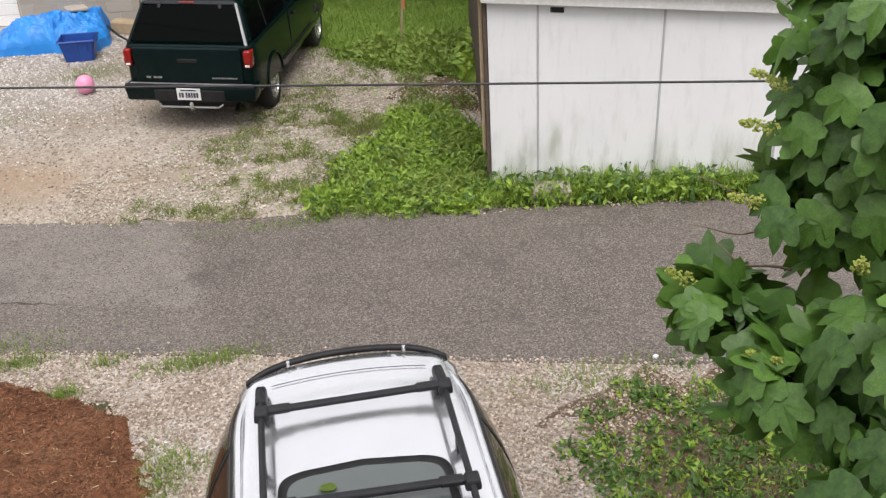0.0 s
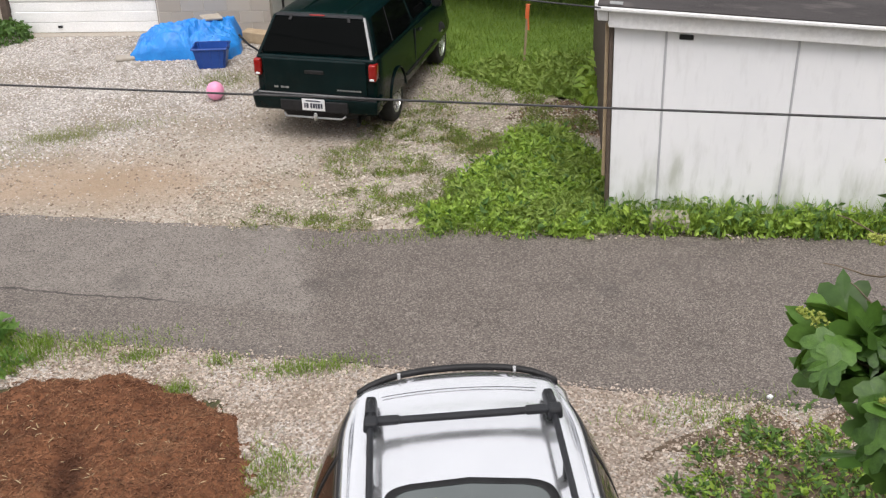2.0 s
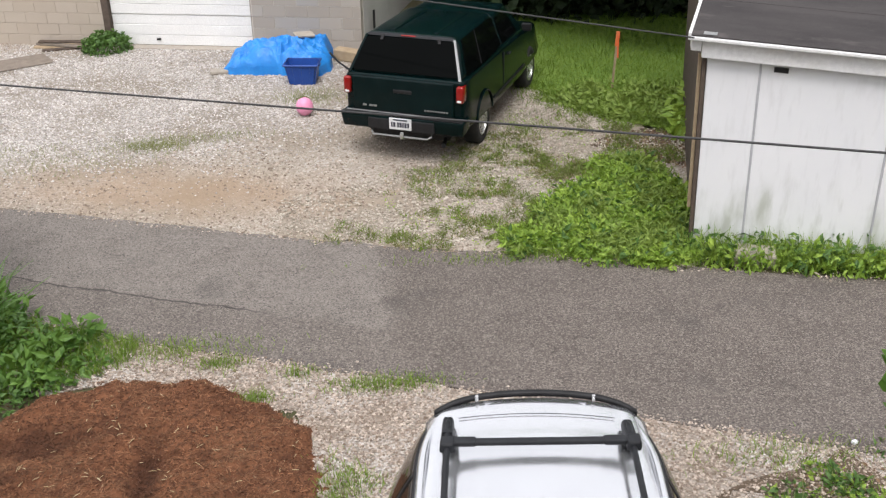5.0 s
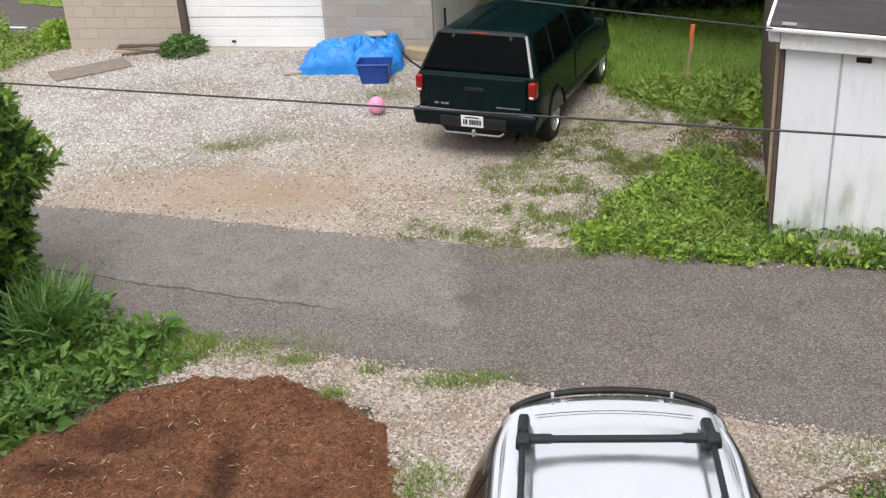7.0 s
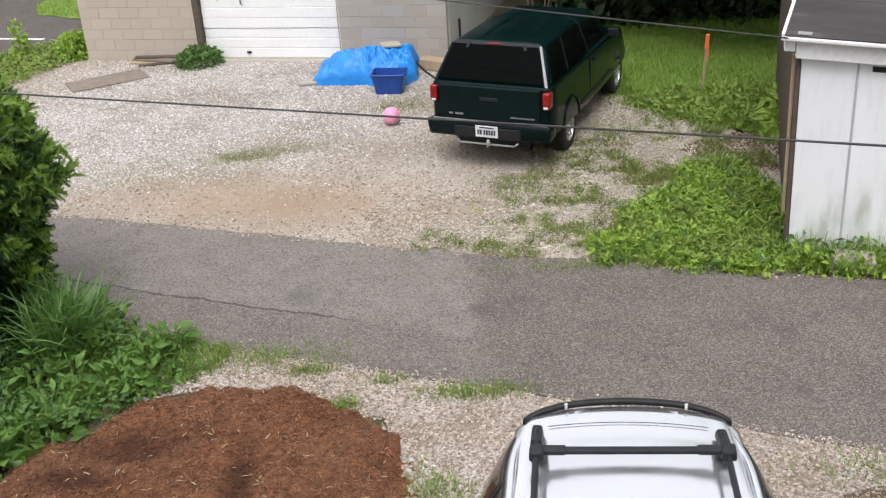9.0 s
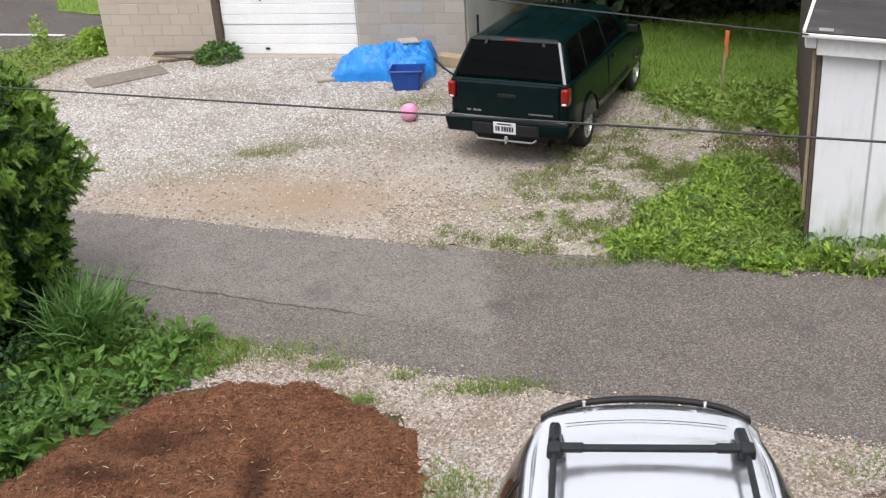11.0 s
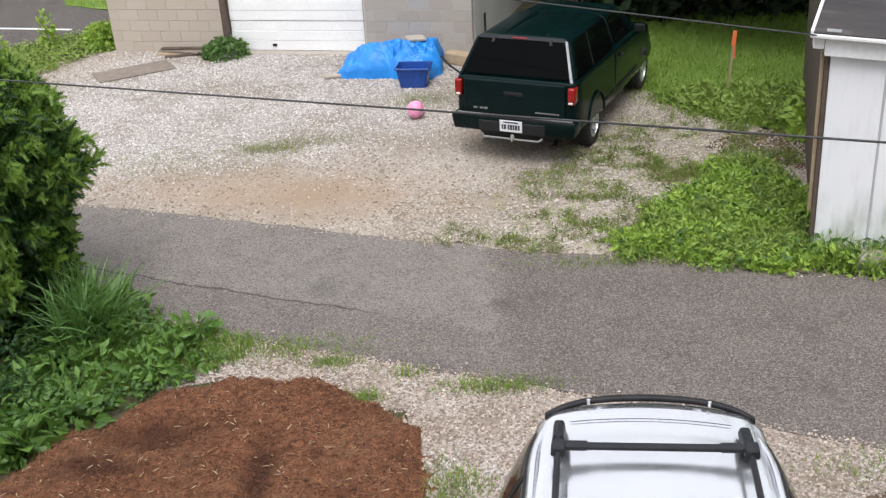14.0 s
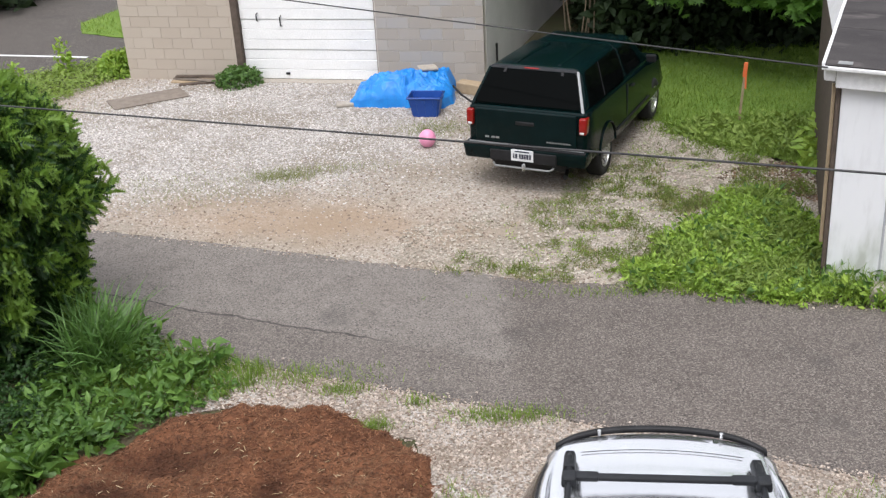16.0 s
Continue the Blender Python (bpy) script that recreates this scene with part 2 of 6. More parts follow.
ASPHALT = asphalt_mat()
ASPHALT_DARK = asphalt_mat("dark_asphalt", 0.0)
GRAVEL_LOT = gravel_mat("gravel_lot", (-2.4, 11.7, 2.6, 0.85, -0.22), (0.24, 0.2, 0.15), (-4.0, 15.6, 3.6))
GRAVEL_NEAR = gravel_mat("gravel_drive", None, (0.22, 0.165, 0.115))
SOIL = soil_mat("soil", (0.10, 0.085, 0.05), (0.075, 0.085, 0.035), (0.06, 0.05, 0.035))
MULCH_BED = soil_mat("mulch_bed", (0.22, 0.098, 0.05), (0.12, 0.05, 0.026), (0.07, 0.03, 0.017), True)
SHRED = piece_mat("shredded_bark", (0.08, 0.034, 0.017), (0.34, 0.165, 0.088), mottle_shade=True)
STRAW = piece_mat("straw", (0.36, 0.27, 0.15), (0.5, 0.4, 0.26))
LITTER = piece_mat("dead_leaf", (0.11, 0.06, 0.035), (0.26, 0.17, 0.1))
STONE = piece_mat("limestone_chip", (0.30, 0.275, 0.255), (0.80, 0.765, 0.735))
STONE_TAN = piece_mat("tan_chip", (0.19, 0.14, 0.105), (0.63, 0.545, 0.465))
GRASS = leaf_mat("lawn_blade", (0.11, 0.20, 0.025), (0.26, 0.37, 0.06), 0.55, 0.3)
GRASS_DRY = leaf_mat("thin_grass_blade", (0.15, 0.19, 0.06), (0.32, 0.33, 0.14), 0.6, 0.25)
WEED = leaf_mat("weed_leaf", (0.13, 0.255, 0.03), (0.42, 0.57, 0.10), 0.5, 0.3)
WEED_DARK = leaf_mat("dark_weed_leaf", (0.05, 0.115, 0.024), (0.13, 0.24, 0.055), 0.5, 0.25)
WEED_PALE = leaf_mat("pale_weed_leaf", (0.15, 0.24, 0.04), (0.32, 0.42, 0.1), 0.55, 0.3)
BANK = leaf_mat("bank_leaf", (0.04, 0.11, 0.018), (0.19, 0.33, 0.065), 0.5, 0.25)
HEDGE = leaf_mat("yew_sprig", (0.008, 0.030, 0.007), (0.045, 0.11, 0.02), 0.5, 0.2)
OLIVE = leaf_mat("trodden_grass", (0.085, 0.115, 0.03), (0.24, 0.27, 0.085), 0.6, 0.25)
HEDGE_TIP = leaf_mat("yew_new_growth", (0.12, 0.24, 0.03), (0.24, 0.37, 0.07), 0.5, 0.3)
HYDRANGEA = leaf_mat("lobed_leaf", (0.02, 0.06, 0.01), (0.14, 0.28, 0.05), 0.42, 0.22)
PANICLE = leaf_mat("panicle_bud", (0.34, 0.42, 0.07), (0.5, 0.54, 0.15), 0.6, 0.3)
MAPLE = leaf_mat("maple_leaf", (0.06, 0.15, 0.022), (0.15, 0.29, 0.055), 0.45, 0.35)
# near-black green: shade inside the wood and the yew, put into the colour
SHADE_LEAF = leaf_mat("shade_dark_leaf", (0.008, 0.02, 0.006), (0.026, 0.05, 0.012), 0.7, 0.1)
BLADE = leaf_mat("daylily_blade", (0.08, 0.18, 0.04), (0.18, 0.32, 0.09), 0.4, 0.25)
BARK = mat("bark", (0.10, 0.08, 0.06), (0.17, 0.14, 0.11), 9.0, 0.9, bump=0.8, fine=40.0)
TWIG = mat("dry_twig", (0.16, 0.12, 0.08), (0.26, 0.2, 0.14), 12.0, 0.9)
PANEL = wall_mat()
FASCIA = mat("fascia_paint", (0.82, 0.82, 0.83), (0.76, 0.75, 0.74), 3.0, 0.55, fine=25.0)
DARK_WOOD = mat("weathered_dark_wood", (0.075, 0.055, 0.042), (0.12, 0.09, 0.07), 8.0, 0.85, bump=0.5)
TAN_WOOD = mat("tan_wood", (0.36, 0.27, 0.17), (0.45, 0.35, 0.23), 7.0, 0.8, bump=0.3)
GREY_WOOD = mat("grey_plywood", (0.18, 0.148, 0.12), (0.25, 0.21, 0.172), 6.0, 0.85, bump=0.4)
SHINGLE = shingle_mat()
ROOFING = roofing_mat()
BLOCK = block_mat()
BLOCK_TAN = tan_block_mat()
MORTAR = mat("mortar", (0.50, 0.46, 0.41), (0.56, 0.52, 0.47), 5.0, 0.95, bump=0.4)
MORTAR_TAN = mat("tan_mortar", (0.39, 0.34, 0.285), (0.425, 0.37, 0.31), 5.0, 0.95, bump=0.4)
PARGE = mat("parged_wall", (0.48, 0.475, 0.455), (0.56, 0.55, 0.53), 1.2, 0.9, bump=0.3)
DOOR_WHITE = mat("garage_door_paint", (0.82, 0.82, 0.81), (0.87, 0.87, 0.855), 2.0, 0.45, bump=0.06)
GREEN = paint_mat("dark_green_car_paint", (0.0014, 0.0078, 0.0082), (0.002, 0.0105, 0.0112), 0.0, 0.14, 0.01, 0.15, 0.02)
SILVER = paint_mat("silver_car_paint", (0.70, 0.715, 0.745), (0.73, 0.745, 0.775), 0.85, 0.17, 0.0)
GLASS_DARK = glass_mat("dark_tinted_glass", (0.002, 0.0024, 0.0024), 0.03, 0.03)
GLASS_ROOF = glass_mat("sunroof_glass", (0.06, 0.072, 0.072), 0.06, 0.9)
GLASS_BROWN = glass_mat("side_glass", (0.022, 0.016, 0.012), 0.03, 0.35)
BLACK = mat("black_plastic", (0.012, 0.012, 0.013), (0.02, 0.02, 0.022), 9.0, 0.55, bump=0.1, spec=0.3)
RACK = mat("charcoal_rack_plastic", (0.013, 0.014, 0.017), (0.022, 0.024, 0.028), 8.0, 0.5, bump=0.1, spec=0.3)
RUBBER = mat("tyre_rubber", (0.018, 0.018, 0.018), (0.03, 0.029, 0.028), 12.0, 0.85, bump=0.3)
CHROME = mat("alloy", (0.62, 0.62, 0.62), (0.7, 0.7, 0.7), 9.0, 0.28, 0.9, bump=0.02)
RED = mat("red_lens", (0.24, 0.009, 0.008), (0.30, 0.014, 0.011), 15.0, 0.18, bump=0.05)
PLATE = mat("plate_white", (0.72, 0.74, 0.76), (0.78, 0.78, 0.78), 12.0, 0.4, bump=0.02)
INK = mat("plate_ink", (0.03, 0.035, 0.06), (0.05, 0.05, 0.07), 12.0, 0.5, bump=0.02)
BADGE = mat("badge_grey", (0.30, 0.31, 0.31), (0.38, 0.38, 0.38), 12.0, 0.4, 0.5, bump=0.02)
TARP = mat("blue_tarp", (0.015, 0.20, 0.62), (0.02, 0.27, 0.75), 5.0, 0.45, bump=0.2, fine=140.0)
TUB = mat("blue_plastic_tub", (0.012, 0.06, 0.30), (0.018, 0.08, 0.36), 6.0, 0.4, bump=0.05)
PINK = mat("pink_rubber", (0.86, 0.30, 0.50), (0.9, 0.38, 0.57), 4.0, 0.3, bump=0.02)
ORANGE = mat("orange_flag", (0.85, 0.17, 0.05), (0.9, 0.24, 0.1), 9.0, 0.6, bump=0.1)
CABLE = mat("cable_sheath", (0.03, 0.03, 0.032), (0.055, 0.055, 0.055), 15.0, 0.6, bump=0.1)
LINE_PAINT = mat("road_paint", (0.68, 0.68, 0.67), (0.75, 0.75, 0.74), 8.0, 0.7, bump=0.1)
CONCRETE = mat("rough_concrete", (0.36, 0.32, 0.27), (0.44, 0.40, 0.34), 8.0, 0.9, bump=0.6)


# ---- mesh helpers ----
rng = np.random.default_rng(7)


def finish(name, bm, material, parent=None, label="", smooth=False):
    bmesh.ops.recalc_face_normals(bm, faces=bm.faces)
    me = bpy.data.meshes.new(name)
    bm.to_mesh(me)
    bm.free()
    for p in me.polygons:
        p.use_smooth = smooth
    me.materials.append(material)
    ob = new(name, me)
    if parent:
        ob.parent = parent
    if label:
        ob["label"] = label
    return ob


def part(name, bm, material, parent, label="", smooth=False):
    return finish(name, bm, material, parent, label, smooth)


def thing(name, label, category, m=None, group="", kind=""):
    ob = new(name)
    ob.matrix_world = m or Matrix()
    return tagged(ob, label, category, group, kind)


def box(x0, x1, y0, y1, z0, z1, bevel=0.0, seg=2, bm=None, m=None):
    bm2 = bmesh.new()
    bmesh.ops.create_cube(bm2, size=1.0)
    bmesh.ops.scale(bm2, vec=(x1 - x0, y1 - y0, z1 - z0), verts=bm2.verts)
    bmesh.ops.translate(bm2, vec=((x0 + x1) / 2, (y0 + y1) / 2, (z0 + z1) / 2), verts=bm2.verts)
    if bevel:
        bmesh.ops.bevel(bm2, geom=bm2.edges[:], offset=bevel, segments=seg, affect="EDGES", profile=0.5)
    if m is not None:
        bmesh.ops.transform(bm2, matrix=m, verts=bm2.verts)
    return joined(bm, bm2)


def joined(bm, bm2):
    if bm is None:
        return bm2
    tmp = bpy.data.meshes.new("tmp")
    bm2.to_mesh(tmp)
    bm2.free()
    bm.from_mesh(tmp)
    bpy.data.meshes.remove(tmp)
    return bm


def hexa(low, high, bevel=0.0, seg=2, bm=None):
    """A six-sided block from four lower and four upper corners, in the same order round."""
    bm2 = bmesh.new()
    v = [bm2.verts.new(p) for p in (*low, *high)]
    for f in ((3, 2, 1, 0), (4, 5, 6, 7), (0, 1, 5, 4), (1, 2, 6, 5), (2, 3, 7, 6), (3, 0, 4, 7)):
        bm2.faces.new([v[i] for i in f])
    if bevel:
        bmesh.ops.bevel(bm2, geom=bm2.edges[:], offset=bevel, segments=seg, affect="EDGES", profile=0.5)
    return joined(bm, bm2)


def tube(points, radii, sides=8, bm=None, cap=True):
    """A tapered tube along points."""
    bm2 = bmesh.new()
    pts = [Vector(p) for p in points]
    if not hasattr(radii, "__len__"):
        radii = [radii] * len(pts)
    rings = []
    for i, p in enumerate(pts):
        way = (pts[min(i + 1, len(pts) - 1)] - pts[max(i - 1, 0)]).normalized()
        side = way.cross(Vector((0, 0, 1)) if abs(way.z) < 0.95 else Vector((1, 0, 0))).normalized()
        up = side.cross(way)
        rings.append([bm2.verts.new(p + radii[i] * (math.cos(a) * side + math.sin(a) * up)) for a in (2 * math.pi * k / sides for k in range(sides))])
    for a, b in zip(rings, rings[1:]):
        for k in range(sides):
            bm2.faces.new((a[k], a[(k + 1) % sides], b[(k + 1) % sides], b[k]))
    if cap:
        bm2.faces.new(rings[0][::-1])
        bm2.faces.new(rings[-1])
    return joined(bm, bm2)


def lathe(profile, steps=24, axis="x", bm=None, at=(0, 0, 0)):
    """Spin a closed profile of (along, radius) round an axis."""
    bm2 = bmesh.new()
    rings = []
    for k in range(steps):
        a = 2 * math.pi * k / steps
        c, s = math.cos(a), math.sin(a)
        rings.append([bm2.verts.new((l, r * c, r * s) if axis == "x" else (r * c, r * s, l)) for l, r in profile])
    n = len(profile)
    for k in range(steps):
        a, b = rings[k], rings[(k + 1) % steps]
        for i in range(n):
            bm2.faces.new((a[i], a[(i + 1) % n], b[(i + 1) % n], b[i]))
    bmesh.ops.translate(bm2, vec=at, verts=bm2.verts)
    return joined(bm, bm2)


def on_face(c, u0, u1, v0, v1, lift=0.004, thick=0.012, round_=0.02, bm=None):
    """A thin slab lying on the face with corners c (bottom left, bottom right, top right, top left, seen from outside)."""
    c = [Vector(p) for p in c]
    n = (c[1] - c[0]).cross(c[3] - c[0]).normalized()

    def at(u, v):
        return (c[0] * (1 - u) + c[1] * u) * (1 - v) + (c[3] * (1 - u) + c[2] * u) * v

    low = [at(u, v) - n * thick for u, v in ((u0, v0), (u1, v0), (u1, v1), (u0, v1))]
    high = [at(u, v) + n * lift for u, v in ((u0, v0), (u1, v0), (u1, v1), (u0, v1))]
    bm2 = bmesh.new()
    v = [bm2.verts.new(p) for p in (*low, *high)]
    for f in ((3, 2, 1, 0), (4, 5, 6, 7), (0, 1, 5, 4), (1, 2, 6, 5), (2, 3, 7, 6), (3, 0, 4, 7)):
        bm2.faces.new([v[i] for i in f])
    if round_:
        up = [e for e in bm2.edges if abs((e.verts[1].co - e.verts[0].co).normalized().dot(n)) > 0.9]
        bmesh.ops.bevel(bm2, geom=up, offset=round_, segments=3, affect="EDGES", profile=0.5)
    return joined(bm, bm2)


def cut(ob, *cutters):
    """Takes the cutters' volumes out of ob's mesh for good."""
    for bm in cutters:
        c = finish("cutter", bm, BLACK)
        mod = ob.modifiers.new("cut", "BOOLEAN")
        mod.object, mod.operation, mod.solver = c, "DIFFERENCE", "EXACT"
        bpy.context.view_layer.update()
        me = bpy.data.meshes.new_from_object(ob.evaluated_get(bpy.context.evaluated_depsgraph_get()))
        ob.modifiers.clear()
        ob.data = me
        bpy.data.objects.remove(c)
    return ob


def raw_mesh(name, verts, faces, material, smooth=False):
    """A mesh from arrays; all faces have the same number of corners."""
    verts, faces = np.asarray(verts, np.float32), np.asarray(faces, np.int32)
    k = faces.shape[1]
    me = bpy.data.meshes.new(name)
    me.vertices.add(len(verts))
    me.vertices.foreach_set("co", verts.ravel())
    me.loops.add(faces.size)
    me.loops.foreach_set("vertex_index", faces.ravel())
    me.polygons.add(len(faces))
    me.polygons.foreach_set("loop_start", np.arange(0, faces.size, k, dtype=np.int32))
    me.polygons.foreach_set("use_smooth", np.full(len(faces), smooth))
    me.update(calc_edges=True)
    me.materials.append(material)
    return me


def turns(n, lean_lo, lean_hi, spin=None):
    """Random turns: spun about z, leant by an angle in degrees, and aimed anywhere round."""
    a = rng.uniform(0, 2 * np.pi, n)
    b = np.radians(rng.uniform(lean_lo, lean_hi, n))
    c = rng.uniform(0, 2 * np.pi, n) if spin is None else np.full(n, spin)

    def rz(t):
        m = np.zeros((n, 3, 3))
        m[:, 0, 0] = m[:, 1, 1] = np.cos(t)
        m[:, 0, 1], m[:, 1, 0], m[:, 2, 2] = -np.sin(t), np.sin(t), 1
        return m

    rx = np.zeros((n, 3, 3))
    rx[:, 0, 0] = 1
    rx[:, 1, 1] = rx[:, 2, 2] = np.cos(b)
    rx[:, 1, 2], rx[:, 2, 1] = -np.sin(b), np.sin(b)
    return rz(a) @ rx @ rz(c)


def soup(name, shape, places, rot, size, material, smooth=False):
    """Many copies of one small shape joined in one mesh."""
    v, f = np.asarray(shape[0], float), np.asarray(shape[1], int)
    n = len(places)
    size = np.asarray(size, float)
    size = size[:, None] if size.ndim == 1 else size
    pts = np.einsum("nij,nkj->nki", rot, v[None] * size[:, None, :]) + np.asarray(places)[:, None]
    faces = (f[None] + (np.arange(n) * len(v))[:, None, None]).reshape(-1, f.shape[1])
    return new(name, raw_mesh(name, pts.reshape(-1, 3), faces, material, smooth))


# small shapes: corners and faces
CHIP = ([(1, 0, 0), (-0.9, 0.2, 0.1), (0.1, 0.8, 0), (-0.1, -0.9, 0.1), (0.1, 0.1, 0.6), (0, 0, -0.5)],
        [(0, 2, 4), (2, 1, 4), (1, 3, 4), (3, 0, 4), (2, 0, 5), (1, 2, 5), (3, 1, 5), (0, 3, 5)])
STRIP = ([(-1, -0.07, 0), (-1, 0.07, 0), (0.1, 0.09, 0.14), (0.1, -0.09, 0.14), (1, 0.04, 0), (1, -0.04, 0), (-0.9, 0, -0.1), (0.1, 0, 0.0), (1, 0, -0.08)],
         [(0, 3, 2, 1), (3, 5, 4, 2), (0, 6, 7, 3), (3, 7, 8, 5), (1, 2, 7, 6), (2, 4, 8, 7)])
BLADE_SHAPE = ([(-0.05, 0, 0), (0.05, 0, 0), (0.042, 0.1, 0.45), (-0.042, 0.1, 0.45), (0.028, 0.32, 0.8), (-0.028, 0.32, 0.8), (0.004, 0.62, 1.0), (-0.004, 0.62, 1.0)],
               [(0, 1, 2, 3), (3, 2, 4, 5), (5, 4, 6, 7)])
LEAF = ([(0, 0, 0), (-0.3, 0.35, 0.07), (0, 0.4, 0), (0.3, 0.35, 0.07), (-0.24, 0.72, 0.02), (0, 0.75, -0.05), (0.24, 0.72, 0.02), (0, 1.08, -0.16)],
        [(0, 2, 1, 1), (0, 3, 2, 2), (1, 2, 5, 4), (2, 3, 6, 5), (4, 5, 7, 7), (5, 6, 7, 7)])
LEAF = (LEAF[0], [(0, 2, 1), (0, 3, 2), (1, 2, 5), (1, 5, 4), (2, 3, 6), (2, 6, 5), (4, 5, 7), (5, 6, 7)])

LEAF_SMALL = ([(0, 0, 0), (-0.3, 0.5, 0.06), (0, 0.55, -0.02), (0.3, 0.5, 0.06), (0, 1.08, -0.16)], [(0, 2, 1), (0, 3, 2), (1, 2, 4), (2, 3, 4)])
BLADE_SMALL = ([(-0.05, 0, 0), (0.05, 0, 0), (0.04, 0.14, 0.55), (-0.04, 0.14, 0.55), (0.006, 0.55, 1.0), (-0.006, 0.55, 1.0)], [(0, 1, 2, 3), (3, 2, 4, 5)])
SHRED_SHAPE = ([(-1, -0.07, 0), (-1, 0.07, 0), (0.1, 0.09, 0.14), (0.1, -0.09, 0.14), (1, 0.04, 0), (1, -0.04, 0), (0.1, 0, -0.1)], [(0, 3, 2, 1), (3, 5, 4, 2), (0, 6, 5, 3), (1, 2, 4, 6)])


SPRIG = ([c for k in range(5) for sx in (-1, 1) for c in ((0.0, 0.16 * k - 0.02, 0.0), (sx * (0.30 - 0.035 * k), 0.16 * k + 0.2, 0.04), (0.0, 0.16 * k + 0.17, 0.0))] + [(-0.04, 0.7, 0), (0.04, 0.7, 0), (0, 1.05, -0.06)], [(3 * k, 3 * k + 1, 3 * k + 2) for k in range(11)])


def lobed(lobes, deep=0.55):
    """A broad lobed leaf, stalk at the origin, tip towards +y."""
    rim = []
    for ang, r in lobes:
        rim.append((r * math.sin(radians(ang)), 0.42 + r * math.cos(radians(ang)), -0.22 * r * r))
    v = [(0, 0.0, 0), (0, 0.42, 0.04)] + rim
    n = len(rim)
    f = [(1, 2 + k, 2 + (k + 1) % n) for k in range(n)]
    return v, [(a, c, b) for a, b, c in f]


OAK = lobed([(180, 0.40), (158, 0.47), (140, 0.50), (122, 0.60), (104, 0.57), (92, 0.44), (80, 0.50), (64, 0.64), (48, 0.70), (34, 0.58), (25, 0.42), (14, 0.58), (0, 0.80),
             (-14, 0.58), (-25, 0.42), (-34, 0.58), (-48, 0.70), (-64, 0.64), (-80, 0.50), (-92, 0.44), (-104, 0.57), (-122, 0.60), (-140, 0.50), (-158, 0.47)])
MAPLE_SHAPE = lobed([(180, 0.36), (140, 0.5), (115, 0.36), (85, 0.62), (62, 0.34), (38, 0.66), (20, 0.36), (0, 0.72), (-20, 0.36), (-38, 0.66), (-62, 0.34), (-85, 0.62), (-115, 0.36), (-140, 0.5)])


def inside(poly, p):
    """Which of the points lie in a polygon."""
    poly, p = np.asarray(poly, float), np.asarray(p, float)
    ok = np.zeros(len(p), bool)
    for (x0, y0), (x1, y1) in zip(poly, np.roll(poly, -1, 0)):
        cross = ((y0 > p[:, 1]) != (y1 > p[:, 1])) & (p[:, 0] < (x1 - x0) * (p[:, 1] - y0) / (y1 - y0 + 1e-12) + x0)
        ok ^= cross
    return ok


def strewn(poly, n):
    """About n random places within a polygon."""
    poly = np.asarray(poly, float)
    lo, hi = poly.min(0), poly.max(0)
    p = rng.uniform(lo, hi, (n * 4, 2))
    return p[inside(poly, p)][:n]


def patchy(p, scale, seed=0.0):
    """A soft noise from about -1 to 1 at places in the plan."""
    return np.array([noise.noise(Vector((x * scale + seed, y * scale - seed, seed))) for x, y in p])


def flat(p, z=0.0):
    return np.c_[p, np.full(len(p), z)]


def sheet(name, outline, z, material, ragged=0.06, step=0.12, thick=0.03):
    """A level patch with an uneven outline and a skirt that goes into the ground."""
    pts = []
    for a, b in zip(outline, outline[1:] + outline[:1]):
        a, b = Vector(a), Vector(b)
        n = max(1, int((b - a).length / step)) if (b - a).length < 40 else 2
        for k in range(n):
            p = a.lerp(b, k / n)
            q = Vector((p.x * 2.3, p.y * 2.3, 1.0))
            pts.append((p.x + ragged * noise.noise(q) + 0.4 * ragged * noise.noise(q * 5), p.y + ragged * noise.noise(q + Vector((9, 9, 9))) + 0.4 * ragged * noise.noise(q * 5 + Vector((3, 3, 3)))))
    bm = bmesh.new()
    top = [bm.verts.new((x, y, z)) for x, y in pts]
    low = [bm.verts.new((x, y, z - thick)) for x, y in pts]
    bm.faces.new(top)
    for i in range(len(pts)):
        j = (i + 1) % len(pts)
        bm.faces.new((top[i], low[i], low[j], top[j]))
    bmesh.ops.triangulate(bm, faces=[f for f in bm.faces if len(f.verts) > 4])
    return finish(name, bm, material)


# ---- ground, road and gravel ----
ROAD_FAR = [(-60, 27.5), (-30, 19.3), (-12, 13.8), (-5.04, 11.59), (-3.48, 11.11), (-1.34, 10.37), (0.27, 9.89), (1.78, 9.54), (3.45, 9.05), (5.68, 8.48), (14, 6.1), (40, -1.4)]
ROAD_NEAR = [(40, -6.8), (14, 2.3), (8, 4.35), (4.16, 5.8), (2.39, 6.44), (0.64, 7.15), (-0.1, 7.39), (-1.14, 7.77), (-2.26, 8.17), (-3.32, 8.64), (-6, 9.7), (-12, 11.4), (-30, 16.6), (-60, 24.5)]
LOT = [(-9.0, 12.7), (-5.04, 11.5), (-1.34, 10.3), (0.27, 9.82), (1.6, 9.5), (3.4, 9.0), (3.6, 9.6), (4.4, 11.9), (4.5, 12.9), (3.2, 13.9), (2.5, 15.6), (1.6, 17.3), (0.2, 17.9), (-7.0, 19.3), (-8.4, 17.4), (-7.6, 15.2)]
DRIVE = [(-3.6, 8.62), (-2.26, 8.2), (-0.1, 7.45), (2.39, 6.5), (4.6, 5.75), (4.2, 5.2), (3.3, 5.25), (2.95, 4.6), (2.4, 2.5), (2.3, -1.0), (-0.8, -1.0), (-0.55, 5.5), (-0.7, 6.85), (-2.0, 7.45), (-3.2, 7.4)]
